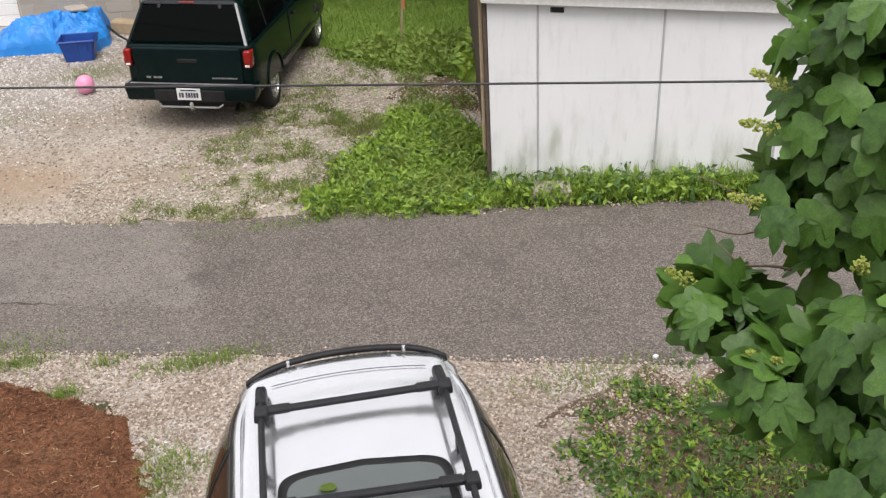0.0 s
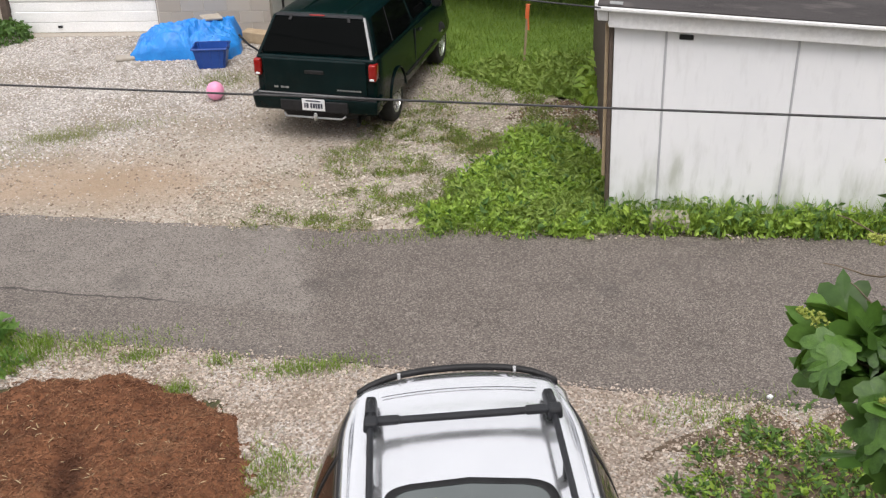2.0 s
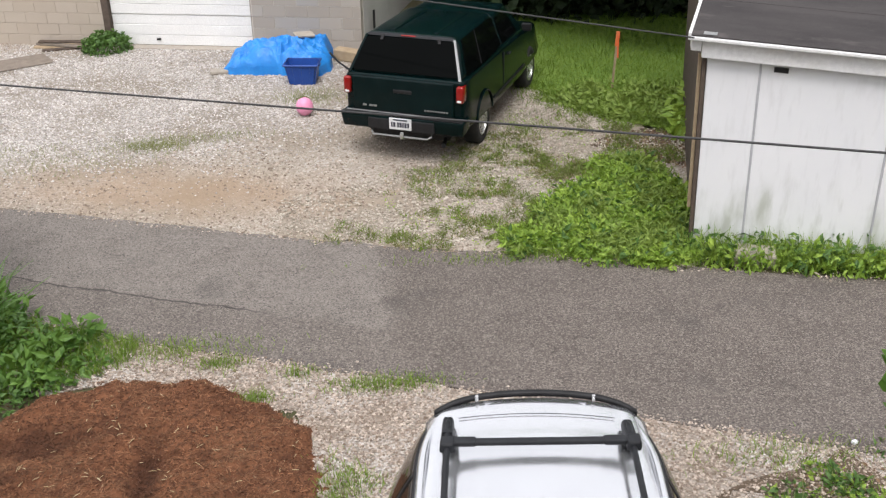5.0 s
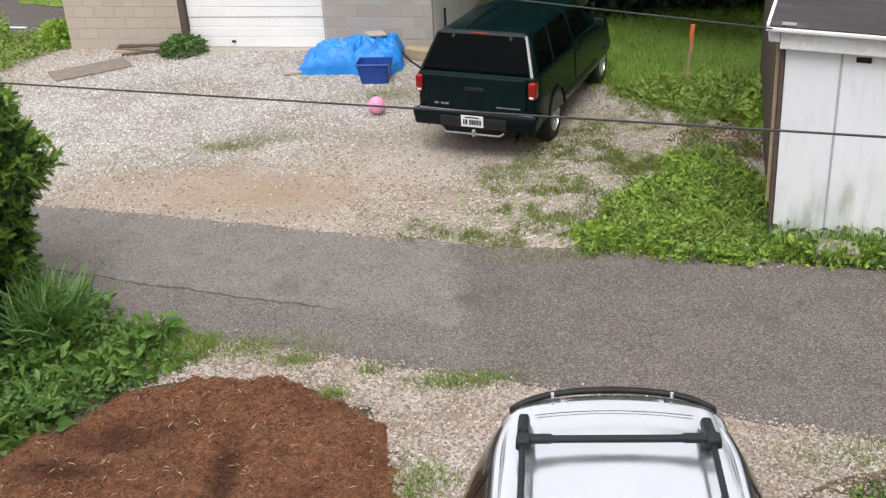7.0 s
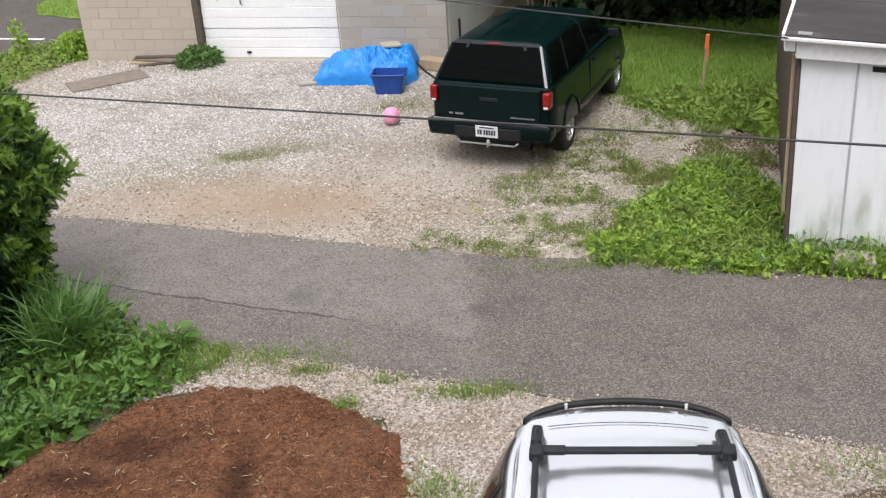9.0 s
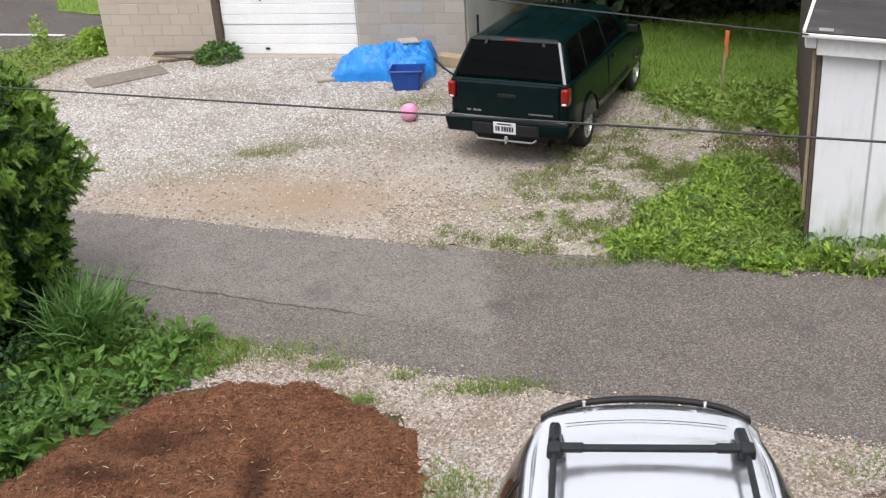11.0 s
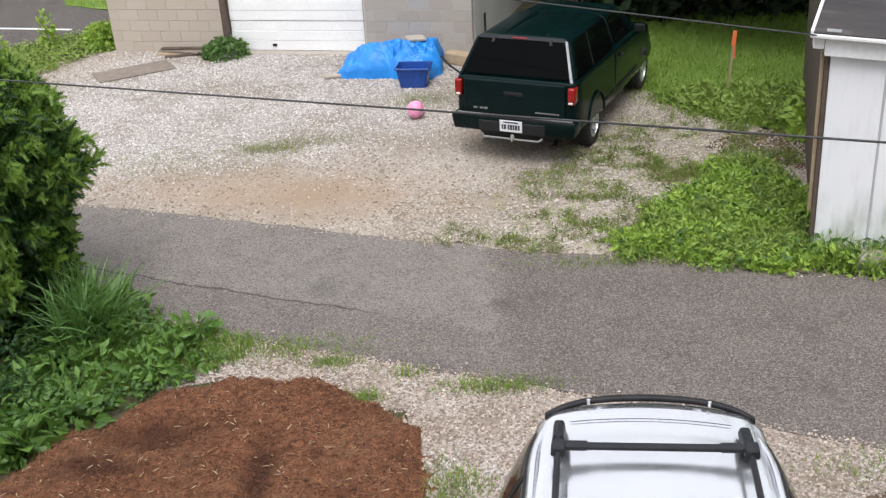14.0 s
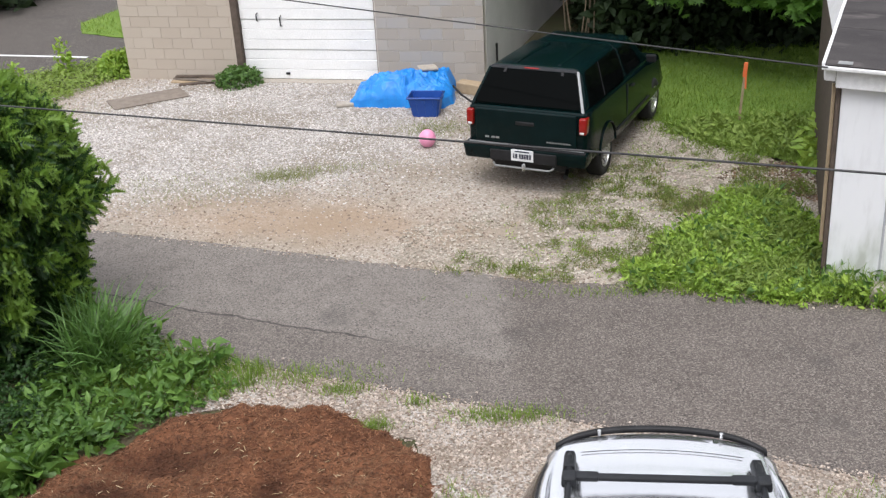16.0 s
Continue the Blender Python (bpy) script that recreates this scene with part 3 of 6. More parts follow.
BED = [(-4.3, 4.6), (-3.95, 6.0), (-3.62, 6.65), (-3.2, 7.0), (-2.8, 7.34), (-2.14, 7.5), (-1.51, 7.44), (-0.93, 7.02), (-0.56, 6.72), (-0.44, 6.22), (-0.40, 5.7), (-0.36, 4.6), (-0.5, 3.8), (-3.5, 3.6)]
PAVED = [(-60, 19.5), (-10.6, 18.9), (-9.4, 19.4), (-8.2, 20.3), (-7.5, 21.2), (-8.0, 22.4), (-9.3, 23.2), (-9.6, 24.2), (-8.6, 27.0), (-5.0, 34.0), (-12.0, 36.0), (-60, 36.0)]

bm = bmesh.new()
bmesh.ops.create_grid(bm, x_segments=40, y_segments=40, size=400)
tagged(finish("ground", bm, SOIL), "bare earth and short turf round the lots", "ground", kind="structure")
tagged(sheet("road", ROAD_FAR + ROAD_NEAR, 0.02, ASPHALT, 0.05), "worn grey asphalt alley with ragged edges", "road", kind="structure")
tagged(sheet("gravel_lot", LOT, 0.012, GRAVEL_LOT, 0.25), "pale crushed limestone parking lot with dirt patches", "gravel lot", kind="structure")
tagged(sheet("gravel_drive", DRIVE, 0.012, GRAVEL_NEAR, 0.15), "tan gravel parking strip beside the alley", "gravel drive", kind="structure")
tagged(sheet("pavement", PAVED, 0.016, ASPHALT_DARK, 0.04), "dark asphalt parking area beside the garage", "pavement", kind="structure")

# ---- shed ----
SHED_TURN = -15.5
shed = thing("shed", "white panelled shed with a dark shingle roof", "shed", pose(3.545, 9.575, 0, 0, 0, SHED_TURN))
LONG, DEEP, TALL = 7.2, 5.0, 2.185
seams = [0.0, 0.53, 1.85, 3.19, 4.52, 5.85, LONG]
for a, b in zip(seams, seams[1:]):
    part("wall_panel", box(a + 0.006, b - 0.006, 0.0, 0.05, 0.06, TALL, 0.003, 1), PANEL, shed)
for s in seams[1:-1]:
    part("seam_batten", box(s - 0.012, s + 0.012, -0.008, 0.03, 0.08, TALL - 0.02, 0.003, 1), mat("seam_grey_%d" % (s * 10), (0.42, 0.43, 0.46), (0.5, 0.5, 0.52)) if s < 1 else bpy.data.materials["seam_grey_5"], shed)
part("wall_core", box(0.0, LONG, 0.06, DEEP, 0.02, TALL - 0.01), DARK_WOOD, shed)
part("corner_post", box(-0.042, -0.002, -0.01, 0.09, 0.0, TALL - 0.02, 0.006), DARK_WOOD, shed, "dark weathered corner post")
part("corner_trim", box(-0.080, -0.044, 0.05, 0.12, 0.45, TALL - 0.03, 0.006), TAN_WOOD, shed, "split tan wooden trim")
part("fascia", box(-0.06, LONG + 0.2, -0.10, -0.065, TALL - 0.02, TALL + 0.19, 0.006), FASCIA, shed, "white fascia board with flaking paint")
part("soffit", box(-0.06, LONG + 0.15, -0.063, 0.0, TALL - 0.01, TALL + 0.02), FASCIA, shed)
part("gutter", box(-0.18, LONG + 0.2, -0.185, -0.103, TALL + 0.165, TALL + 0.205, 0.01), FASCIA, shed, "thin white drip edge")
part("vent", box(0.66, 0.80, -0.012, 0.02, TALL - 0.12, TALL - 0.065, 0.004), BLACK, shed, "small black vent slot")
RISE, SKEW = 0.33, 0.19
RIDGE = DEEP / 2


def roof_corner(x, y, lift):
    """A point of the front roof slope; the left edge runs askew."""
    return (x + (SKEW * (y + 0.15) if x < 1 else 0.0), y, TALL + 0.195 + lift + RISE * (y + 0.15))


def slab(x0, x1, y0, y1, lo, hi, bevel=0.0):
    c = ((x0, y0), (x1, y0), (x1, y1), (x0, y1))
    return hexa([roof_corner(x, y, lo) for x, y in c], [roof_corner(x, y, hi) for x, y in c], bevel, 1)


roof = part("roof", slab(-0.18, LONG + 0.2, -0.15, RIDGE, 0.0, 0.02), DARK_WOOD, shed, "low dark roof slope")
for k in range(4):
    part("roofing_strip", slab(-0.175, LONG + 0.2, -0.165 + 0.66 * k, min(RIDGE, -0.165 + 0.66 * k + 0.71), 0.022 + 0.004 * (k % 2), 0.030 + 0.004 * (k % 2), 0.002), ROOFING, roof, "dark rolled roofing with pale scuffs")
part("lead_patch", slab(-0.06, 0.07, -0.15, -0.10, 0.036, 0.040), BADGE, roof, "pale metal patch at the eave corner")
ridge_z = TALL + 0.195 + RISE * (RIDGE + 0.15)
part("back_roof", hexa([(0.3, RIDGE, ridge_z), (LONG + 0.2, RIDGE, ridge_z), (LONG + 0.2, DEEP + 0.25, TALL + 0.195), (0.0, DEEP + 0.25, TALL + 0.195)],
                       [(0.3, RIDGE, ridge_z + 0.02), (LONG + 0.2, RIDGE, ridge_z + 0.02), (LONG + 0.2, DEEP + 0.25, TALL + 0.175), (0.0, DEEP + 0.25, TALL + 0.175)]), ROOFING, shed)
a, b = Vector(roof_corner(-0.205, -0.16, -0.03)), Vector(roof_corner(-0.205, RIDGE, -0.03))
part("rake_edge", hexa([a, a + Vector((0.03, 0, 0)), b + Vector((0.03, 0, 0)), b], [q + Vector((0, 0, 0.075)) for q in (a, a + Vector((0.03, 0, 0)), b + Vector((0.03, 0, 0)), b)], 0.004, 1), FASCIA, shed, "thin white metal rake edge")
part("eave_return", box(-0.17, -0.065, -0.09, 0.08, TALL + 0.04, TALL + 0.18, 0.008), FASCIA, shed, "boxed white eave end")
part("gable", hexa([(0.0, 0.06, TALL - 0.01), (0.05, 0.06, TALL - 0.01), (0.05, DEEP, TALL - 0.01), (0.0, DEEP, TALL - 0.01)],
                   [(0.45, RIDGE - 0.1, ridge_z - 0.08), (0.5, RIDGE - 0.1, ridge_z - 0.08), (0.5, RIDGE + 0.1, ridge_z - 0.08), (0.45, RIDGE + 0.1, ridge_z - 0.08)]), FASCIA, shed)
# the old shed leans and its eave sags towards the far end
for o in shed.children_recursive:
    for v in o.data.vertices:
        x, y, z = v.co
        v.co = (x - 0.03 * max(0.0, 1 - max(0.0, x) / 3.0) * (z - 0.9), y, z - 0.066 * x * min(1.0, z / TALL))

# ---- block garage ----
GAR_TURN = -11.4
garage = thing("garage", "grey concrete block garage with a white overhead door", "garage", pose(-6.85, 19.0, 0, 0, 0, GAR_TURN))
G_LONG, G_TALL, G_DEEP = 7.05, 3.4, 12.5
D0, D1, D_TALL = 2.42, 5.04, 2.25
part("wall_core", box(0.01, D0 - 0.1, 0.013, 0.24, 0, G_TALL), MORTAR_TAN, garage)
part("wall_core", box(D1 + 0.02, G_LONG - 0.01, 0.013, 0.24, 0, G_TALL), MORTAR, garage)
part("wall_core", box(D0 - 0.1, D1 + 0.02, 0.013, 0.24, D_TALL + 0.05, G_TALL), MORTAR, garage)
side = part("side_wall", hexa([(G_LONG - 0.2, 0.245, 0), (G_LONG, 0.245, 0), (G_LONG + 1.1, G_DEEP, 0), (G_LONG + 0.9, G_DEEP, 0)], [(G_LONG - 0.2, 0.245, G_TALL), (G_LONG, 0.245, G_TALL), (G_LONG + 1.1, G_DEEP, G_TALL), (G_LONG + 0.9, G_DEEP, G_TALL)]), PARGE, garage, "smooth grey parged side wall")
part("side_wall", box(0.0, 0.2, 0.245, G_DEEP, 0, G_TALL), PARGE, garage)
part("back_wall", box(0.205, G_LONG + 0.85, G_DEEP - 0.2, G_DEEP, 0, G_TALL), PARGE, garage)
part("flat_roof", box(-0.2, G_LONG + 0.2, -0.2, G_DEEP + 0.2, G_TALL + 0.005, G_TALL + 0.15), SHINGLE, garage)
front = part("front_wall", box(0.02, D0 - 0.12, 0.242, 0.26, 0, G_TALL), MORTAR, garage)
bmesh_block = {}


def block_mesh(w, tan=False):
    w = round(w, 3)
    if (w, tan) not in bmesh_block:
        me = bpy.data.meshes.new("block")
        b = box(0.003, w - 0.003, 0.036, 0.12, 0.003, 0.200, 0.004, 1)
        b.to_mesh(me)
        b.free()
        me.materials.append(BLOCK_TAN if tan else BLOCK)
        bmesh_block[w, tan] = me
    return bmesh_block[w, tan]


for row in range(16):
    z = row * 0.203
    for lo, hi in ((0.0, D0 - 0.12), (D1 + 0.04, G_LONG)):
        tan = lo == 0.0 and z <= D_TALL + 0.05
        if z > D_TALL + 0.05:
            if lo > 0:
                continue
            lo, hi = 0.0, G_LONG
        x = lo
        first = 0.203 if row % 2 else 0.406
        while x < hi - 0.02:
            w = min(first, hi - x)
            first = 0.406
            ob = new("block", block_mesh(w, tan))
            ob.parent = front
            ob.matrix_basis = Matrix.Translation((x, -0.03, z))
            x += w
door = part("overhead_door", box(D0, D1, 0.13, 0.16, 0.03, D_TALL + 0.03), DOOR_WHITE, garage, "white sectional overhead door")
for k in range(12):
    z = 0.035 + k * (D_TALL / 12)
    part("door_panel", box(D0 + 0.004, D1 - 0.004, 0.095 + (0.012 if k % 3 == 2 else 0.0), 0.129, z, z + D_TALL / 12 - (0.018 if k % 3 == 2 else 0.007), 0.006, 1), DOOR_WHITE, door)
for x, z, h in ((D0 + 0.36, 1.12, 0.13), (D0 + 0.82, 1.03, 0.17)):
    part("door_handle", tube([(x, 0.09, z), (x - 0.015, 0.06, z + 0.02), (x - 0.015, 0.055, z + h), (x, 0.09, z + h + 0.02)], 0.012, 6), BLACK, door, "dark pull handle")
part("latch", box(D0 + 0.80, D0 + 0.88, 0.07, 0.1, 0.12, 0.16, 0.006), BLACK, door, "dark foot latch")
part("door_post", box(D0 - 0.13, D0 - 0.004, 0.0, 0.14, 0.0, D_TALL + 0.1, 0.008), DARK_WOOD, garage, "dark weathered wooden door post")
part("door_post", box(D1 + 0.004, D1 + 0.05, 0.02, 0.14, 0.0, D_TALL + 0.1, 0.006), GREY_WOOD, garage)
part("lintel", box(D0 - 0.13, D1 + 0.05, 0.0, 0.12, D_TALL + 0.105, D_TALL + 0.2, 0.008), GREY_WOOD, garage)
part("threshold", box(D0, D1, -0.12, 0.15, 0.0, 0.028, 0.006), CONCRETE, garage)
part("vent_pipe", tube([(G_LONG + 0.12, 0.6, 0.0), (G_LONG + 0.12, 0.6, 0.62)], 0.022, 10), BLACK, garage, "thin dark pipe")


# ---- vehicles ----
def wheel(parent, x, y, r, width, out, spokes):
    """A tyre with its rim; out: +1 when the outer face looks to +x."""
    rim_r = r * 0.62
    w = width / 2
    prof = [(-w, rim_r), (-w, r * 0.93), (-w * 0.75, r), (w * 0.75, r), (w, r * 0.93), (w, rim_r), (w * 0.6, rim_r * 0.97), (-w * 0.6, rim_r * 0.97)]
    wh = part("wheel", lathe(prof, 32, "x", None, (x, y, r)), RUBBER, parent, "black tyre on an alloy rim", True)
    f = out * w
    b = lathe([(f * 0.55, rim_r * 0.84), (f * 0.55, rim_r * 0.98), (f * 1.01, rim_r * 1.0), (f * 1.01, rim_r * 0.9)], 28, "x", None, (x, y, r))
    for k in range(spokes):
        a = 2 * math.pi * k / spokes
        m = Matrix.Translation((x, y, r)) @ Matrix.Rotation(a, 4, "X")
        box(min(f * 0.6, f * 0.95), max(f * 0.6, f * 0.95), -rim_r * 0.13, rim_r * 0.13, rim_r * 0.1, rim_r * 0.92, 0.01, 1, b, m)
    lathe([(f * 0.5, 0.001), (f * 0.5, rim_r * 0.24), (f * 1.02, rim_r * 0.2), (f * 1.02, 0.001)], 16, "x", b, (x, y, r))
    part("rim", b, CHROME, wh, "five-spoke alloy rim")
    part("brake_disc", lathe([(f * 0.3, 0.01), (f * 0.3, rim_r * 0.95), (f * 0.4, rim_r * 0.95), (f * 0.4, 0.01)], 20, "x", None, (x, y, r)), BLACK, wh)
    return wh


def ring(y, hw0, hw1, z0, z1, r):
    """A rounded section across a body at y: half widths below and above."""
    pts = []
    for cx, cz, a0, hw in ((1, 0, -90, hw0), (1, 1, 0, hw1), (-1, 1, 90, hw1), (-1, 0, 180, hw0)):
        for k in range(5):
            a = radians(a0 + 22.5 * k)
            x0 = cx * (hw - r)
            zc = (z1 - r) if cz else (z0 + r)
            pts.append((x0 + r * math.cos(a), y, zc + r * math.sin(a)))
    return pts


def loft(rings, bm=None):
    bm2 = bmesh.new()
    rows = [[bm2.verts.new(p) for p in r] for r in rings]
    n = len(rows[0])
    for a, b in zip(rows, rows[1:]):
        for k in range(n):
            bm2.faces.new((a[k], a[(k + 1) % n], b[(k + 1) % n], b[k]))
    bm2.faces.new(rows[0])
    bm2.faces.new(rows[-1][::-1])
    return joined(bm, bm2)


def pickup():
    t = thing("pickup_truck", "dark green pickup truck with a black-windowed camper shell", "truck", pose(0.50, 12.33, 0.012, 0, 0, -24.0) @ Matrix.Diagonal((1.0, 0.92, 1.0, 1.0)))
    hw = 0.83
    rings = [ring(0.13, hw - 0.05, hw - 0.05, 0.54, 1.13, 0.03), ring(0.17, hw - 0.01, hw - 0.02, 0.48, 1.14, 0.05), ring(0.5, hw, hw - 0.02, 0.42, 1.14, 0.07), ring(1.9, hw, hw - 0.02, 0.36, 1.12, 0.07),
             ring(3.2, hw, hw - 0.02, 0.36, 1.08, 0.07), ring(3.6, hw - 0.005, hw - 0.06, 0.36, 1.02, 0.09), ring(4.3, hw - 0.02, hw - 0.10, 0.38, 0.95, 0.10), ring(4.62, hw - 0.07, hw - 0.14, 0.40, 0.88, 0.08)]
    body = part("body", loft(rings), GREEN, t, "dark green painted body", True)
    arches = []
    for y in (1.12, 3.87):
        for sx in (-1, 1):
            arches.append(lathe([(sx * hw - 0.28, 0.001), (sx * hw - 0.28, 0.385), (sx * hw + 0.28, 0.385), (sx * hw + 0.28, 0.001)], 28, "x", None, (0, y, 0.36)))
    cut(body, *arches)
    for y in (1.12, 3.87):
        for sx in (-1, 1):
            wheel(t, sx * (hw - 0.13), y, 0.335, 0.21, sx, 5)
            if y < 2:
                b = bmesh.new()
                arc = [(sx * (hw + 0.004 if y < 2 else hw - 0.012), y + 0.40 * math.cos(a), 0.36 + 0.40 * math.sin(a)) for a in np.linspace(0.12, math.pi - 0.12, 18)]
                tube(arc, 0.012, 6, b)
                part("wheel_arch_lip", b, GREEN, body)
            part("wheel_well", box(min(sx * 0.35, sx * 0.55), max(sx * 0.35, sx * 0.55), y - 0.42, y + 0.42, 0.36, 0.9), BLACK, body)
    part("underbody", box(-0.55, 0.55, 0.35, 4.4, 0.24, 0.40, 0.03), BLACK, t)
    # camper shell
    low = [(-0.80, 0.15, 1.13), (0.80, 0.15, 1.13), (0.80, 2.12, 1.11), (-0.80, 2.12, 1.11)]
    high = [(-0.62, 0.47, 1.615), (0.62, 0.47, 1.615), (0.62, 2.10, 1.59), (-0.62, 2.10, 1.59)]
    shell = part("camper_shell", hexa(low, high, 0.085, 4), GREEN, t, "dark green camper shell", True)
    rear = (low[0], low[1], high[1], high[0])
    part("rear_window", on_face(rear, 0.035, 0.965, 0.09, 0.90, 0.006, 0.02, 0.05), GLASS_DARK, shell, "black tinted rear hatch glass")
    part("hatch_trim", on_face(rear, 0.03, 0.97, 0.915, 0.985, 0.012, 0.02, 0.015), RACK, shell, "grey hatch trim")
    part("brake_light", on_face(rear, 0.40, 0.56, 0.935, 0.968, 0.022, 0.01, 0.008), RED, shell, "red high brake light")
    for u in (0.19, 0.80):
        part("hinge", on_face(rear, u, u + 0.03, 0.82, 0.95, 0.022, 0.01, 0.006), BLACK, shell)
    part("hatch_frame", on_face(rear, 0.967, 0.99, 0.02, 0.95, 0.010, 0.02, 0.006), BADGE, shell)
    part("hatch_frame", on_face(rear, 0.01, 0.033, 0.02, 0.95, 0.010, 0.02, 0.006), GREEN, shell)
    right = (low[1], low[2], high[2], high[1])
    left = (low[3], low[0], high[0], high[3])
    part("side_window", on_face(right, 0.10, 0.97, 0.06, 0.90, 0.006, 0.02, 0.06), GLASS_DARK, shell, "black tinted side glass")
    part("window_bar", on_face(right, 0.44, 0.452, 0.06, 0.90, 0.012, 0.0, 0.0), BLACK, shell)
    part("side_window", on_face(left, 0.07, 0.84, 0.13, 0.85, 0.006, 0.02, 0.06), GLASS_DARK, shell)
    for x in (-0.3, 0.3):
        part("roof_rib", hexa([(x - 0.03, 0.6, 1.60), (x + 0.03, 0.6, 1.60), (x + 0.03, 2.0, 1.58), (x - 0.03, 2.0, 1.58)], [(x - 0.02, 0.62, 1.625), (x + 0.02, 0.62, 1.625), (x + 0.02, 1.98, 1.605), (x - 0.02, 1.98, 1.605)]), GREEN, shell)
    # cab
    clow = [(-0.79, 2.14, 1.03), (0.79, 2.14, 1.03), (0.77, 3.62, 1.01), (-0.77, 3.62, 1.01)]
    chigh = [(-0.60, 2.16, 1.55), (0.60, 2.16, 1.55), (0.57, 3.0, 1.53), (-0.57, 3.0, 1.53)]
    cab = part("cab", hexa(clow, chigh, 0.06, 3), GREEN, t, "dark green cab", True)
    cright = (clow[1], clow[2], chigh[2], chigh[1])
    cleft = (clow[3], clow[0], chigh[0], chigh[3])
    part("cab_window", on_face(cright, 0.10, 0.74, 0.16, 0.86, 0.006, 0.02, 0.05), GLASS_DARK, cab)
    part("cab_window", on_face(cleft, 0.26, 0.90, 0.16, 0.86, 0.006, 0.02, 0.05), GLASS_DARK, cab)
    part("windscreen", on_face((clow[2], clow[3], chigh[3], chigh[2]), 0.06, 0.94, 0.08, 0.93, 0.006, 0.02, 0.05), GLASS_DARK, cab)
    for sx in (-1, 1):
        part("side_mirror", hexa([(sx * 0.82, 3.2, 1.08), (sx * 0.96, 3.18, 1.09), (sx * 0.96, 3.26, 1.09), (sx * 0.82, 3.28, 1.08)], [(sx * 0.80, 3.2, 1.19), (sx * 0.96, 3.18, 1.20), (sx * 0.96, 3.26, 1.20), (sx * 0.80, 3.28, 1.19)], 0.02), BLACK, cab, "black door mirror")
        part("door_handle", box(sx * 0.83 - 0.012, sx * 0.83 + 0.012, 2.35, 2.48, 0.93, 0.96, 0.005), BLACK, cab)
        part("door_gap", box(sx * 0.815 - 0.012, sx * 0.815 + 0.014, 2.13, 2.142, 0.42, 1.03), BLACK, body)
        part("rocker_trim", box(sx * 0.83 - 0.01, sx * 0.83 + 0.012, 1.6, 3.4, 0.50, 0.53, 0.004), BLACK, body)
    # rear end
    gate = part("tailgate", box(-0.70, 0.70, 0.075, 0.14, 0.665, 1.12, 0.02), GREEN, t, "dark green tailgate")
    part("tailgate_recess", box(-0.13, 0.13, 0.066, 0.09, 0.93, 0.98, 0.01), BLACK, gate, "tailgate latch handle")
    for x, w, z in ((-0.56, 0.055, 0.735), (-0.47, 0.05, 0.735), (-0.41, 0.05, 0.735)):
        part("badge", box(x, x + w, 0.068, 0.078, z - 0.012, z + 0.012), BADGE, gate)
    for k in range(9):
        part("badge", box(0.30 + 0.037 * k, 0.328 + 0.037 * k, 0.069, 0.078, 0.726, 0.744), BADGE, gate)
    part("chrome_strip", box(-0.79, 0.80, 0.055, 0.09, 0.648, 0.660, 0.004), BADGE, t, "thin bright strip above the bumper")
    for sx in (-1, 1):
        lamp = part("tail_lamp", box(min(sx * 0.73, sx * 0.825), max(sx * 0.73, sx * 0.825), 0.07, 0.25, 0.87, 1.09, 0.02), RED, t, "red tail lamp", True)
        part("reverse_lens", box(sx * 0.775 - 0.03, sx * 0.775 + 0.03, 0.064, 0.08, 0.885, 0.915, 0.008), PLATE, lamp, "clear reversing lens")
    bumper = part("bumper", hexa([(-0.84, 0.02, 0.43), (0.84, 0.02, 0.43), (0.85, 0.30, 0.45), (-0.85, 0.30, 0.45)], [(-0.86, -0.02, 0.645), (0.86, -0.02, 0.645), (0.86, 0.32, 0.645), (-0.86, 0.32, 0.645)], 0.035, 3), GREEN, t, "dark green step bumper", True)
    part("bumper_pad", box(-0.84, 0.84, -0.015, 0.06, 0.642, 0.653, 0.003), BLACK, bumper)
    part("plate_recess", box(-0.46, 0.46, -0.025, 0.02, 0.45, 0.60, 0.012), BLACK, bumper)
    plate = part("number_plate", box(-0.155, 0.155, -0.042, -0.03, 0.475, 0.63, 0.004), PLATE, bumper, "white number plate")
    for x, w in ((-0.125, 0.02), (-0.095, 0.03), (-0.04, 0.024), (-0.008, 0.03), (0.03, 0.022), (0.06, 0.03), (0.1, 0.024)):
        part("plate_mark", box(x, x + w, -0.046, -0.041, 0.51, 0.575), INK, plate)
    part("plate_mark", box(-0.10, 0.10, -0.046, -0.041, 0.598, 0.615), INK, plate)
    part("tow_bar", tube([(-0.42, 0.0, 0.41), (-0.38, -0.05, 0.385), (0.38, -0.05, 0.385), (0.42, 0.0, 0.41)], 0.013, 8), BADGE, bumper, "grey tow bar")
    part("tow_ball", lathe([(0.36, 0.001), (0.36, 0.02), (0.40, 0.02), (0.42, 0.028), (0.45, 0.02), (0.46, 0.001)], 12, "z", None, (0.03, -0.07, 0)), CHROME, bumper)
    part("exhaust", tube([(0.45, 0.6, 0.28), (0.55, 0.1, 0.27)], 0.03, 10), BLACK, t)
    return t


FALLEN = []


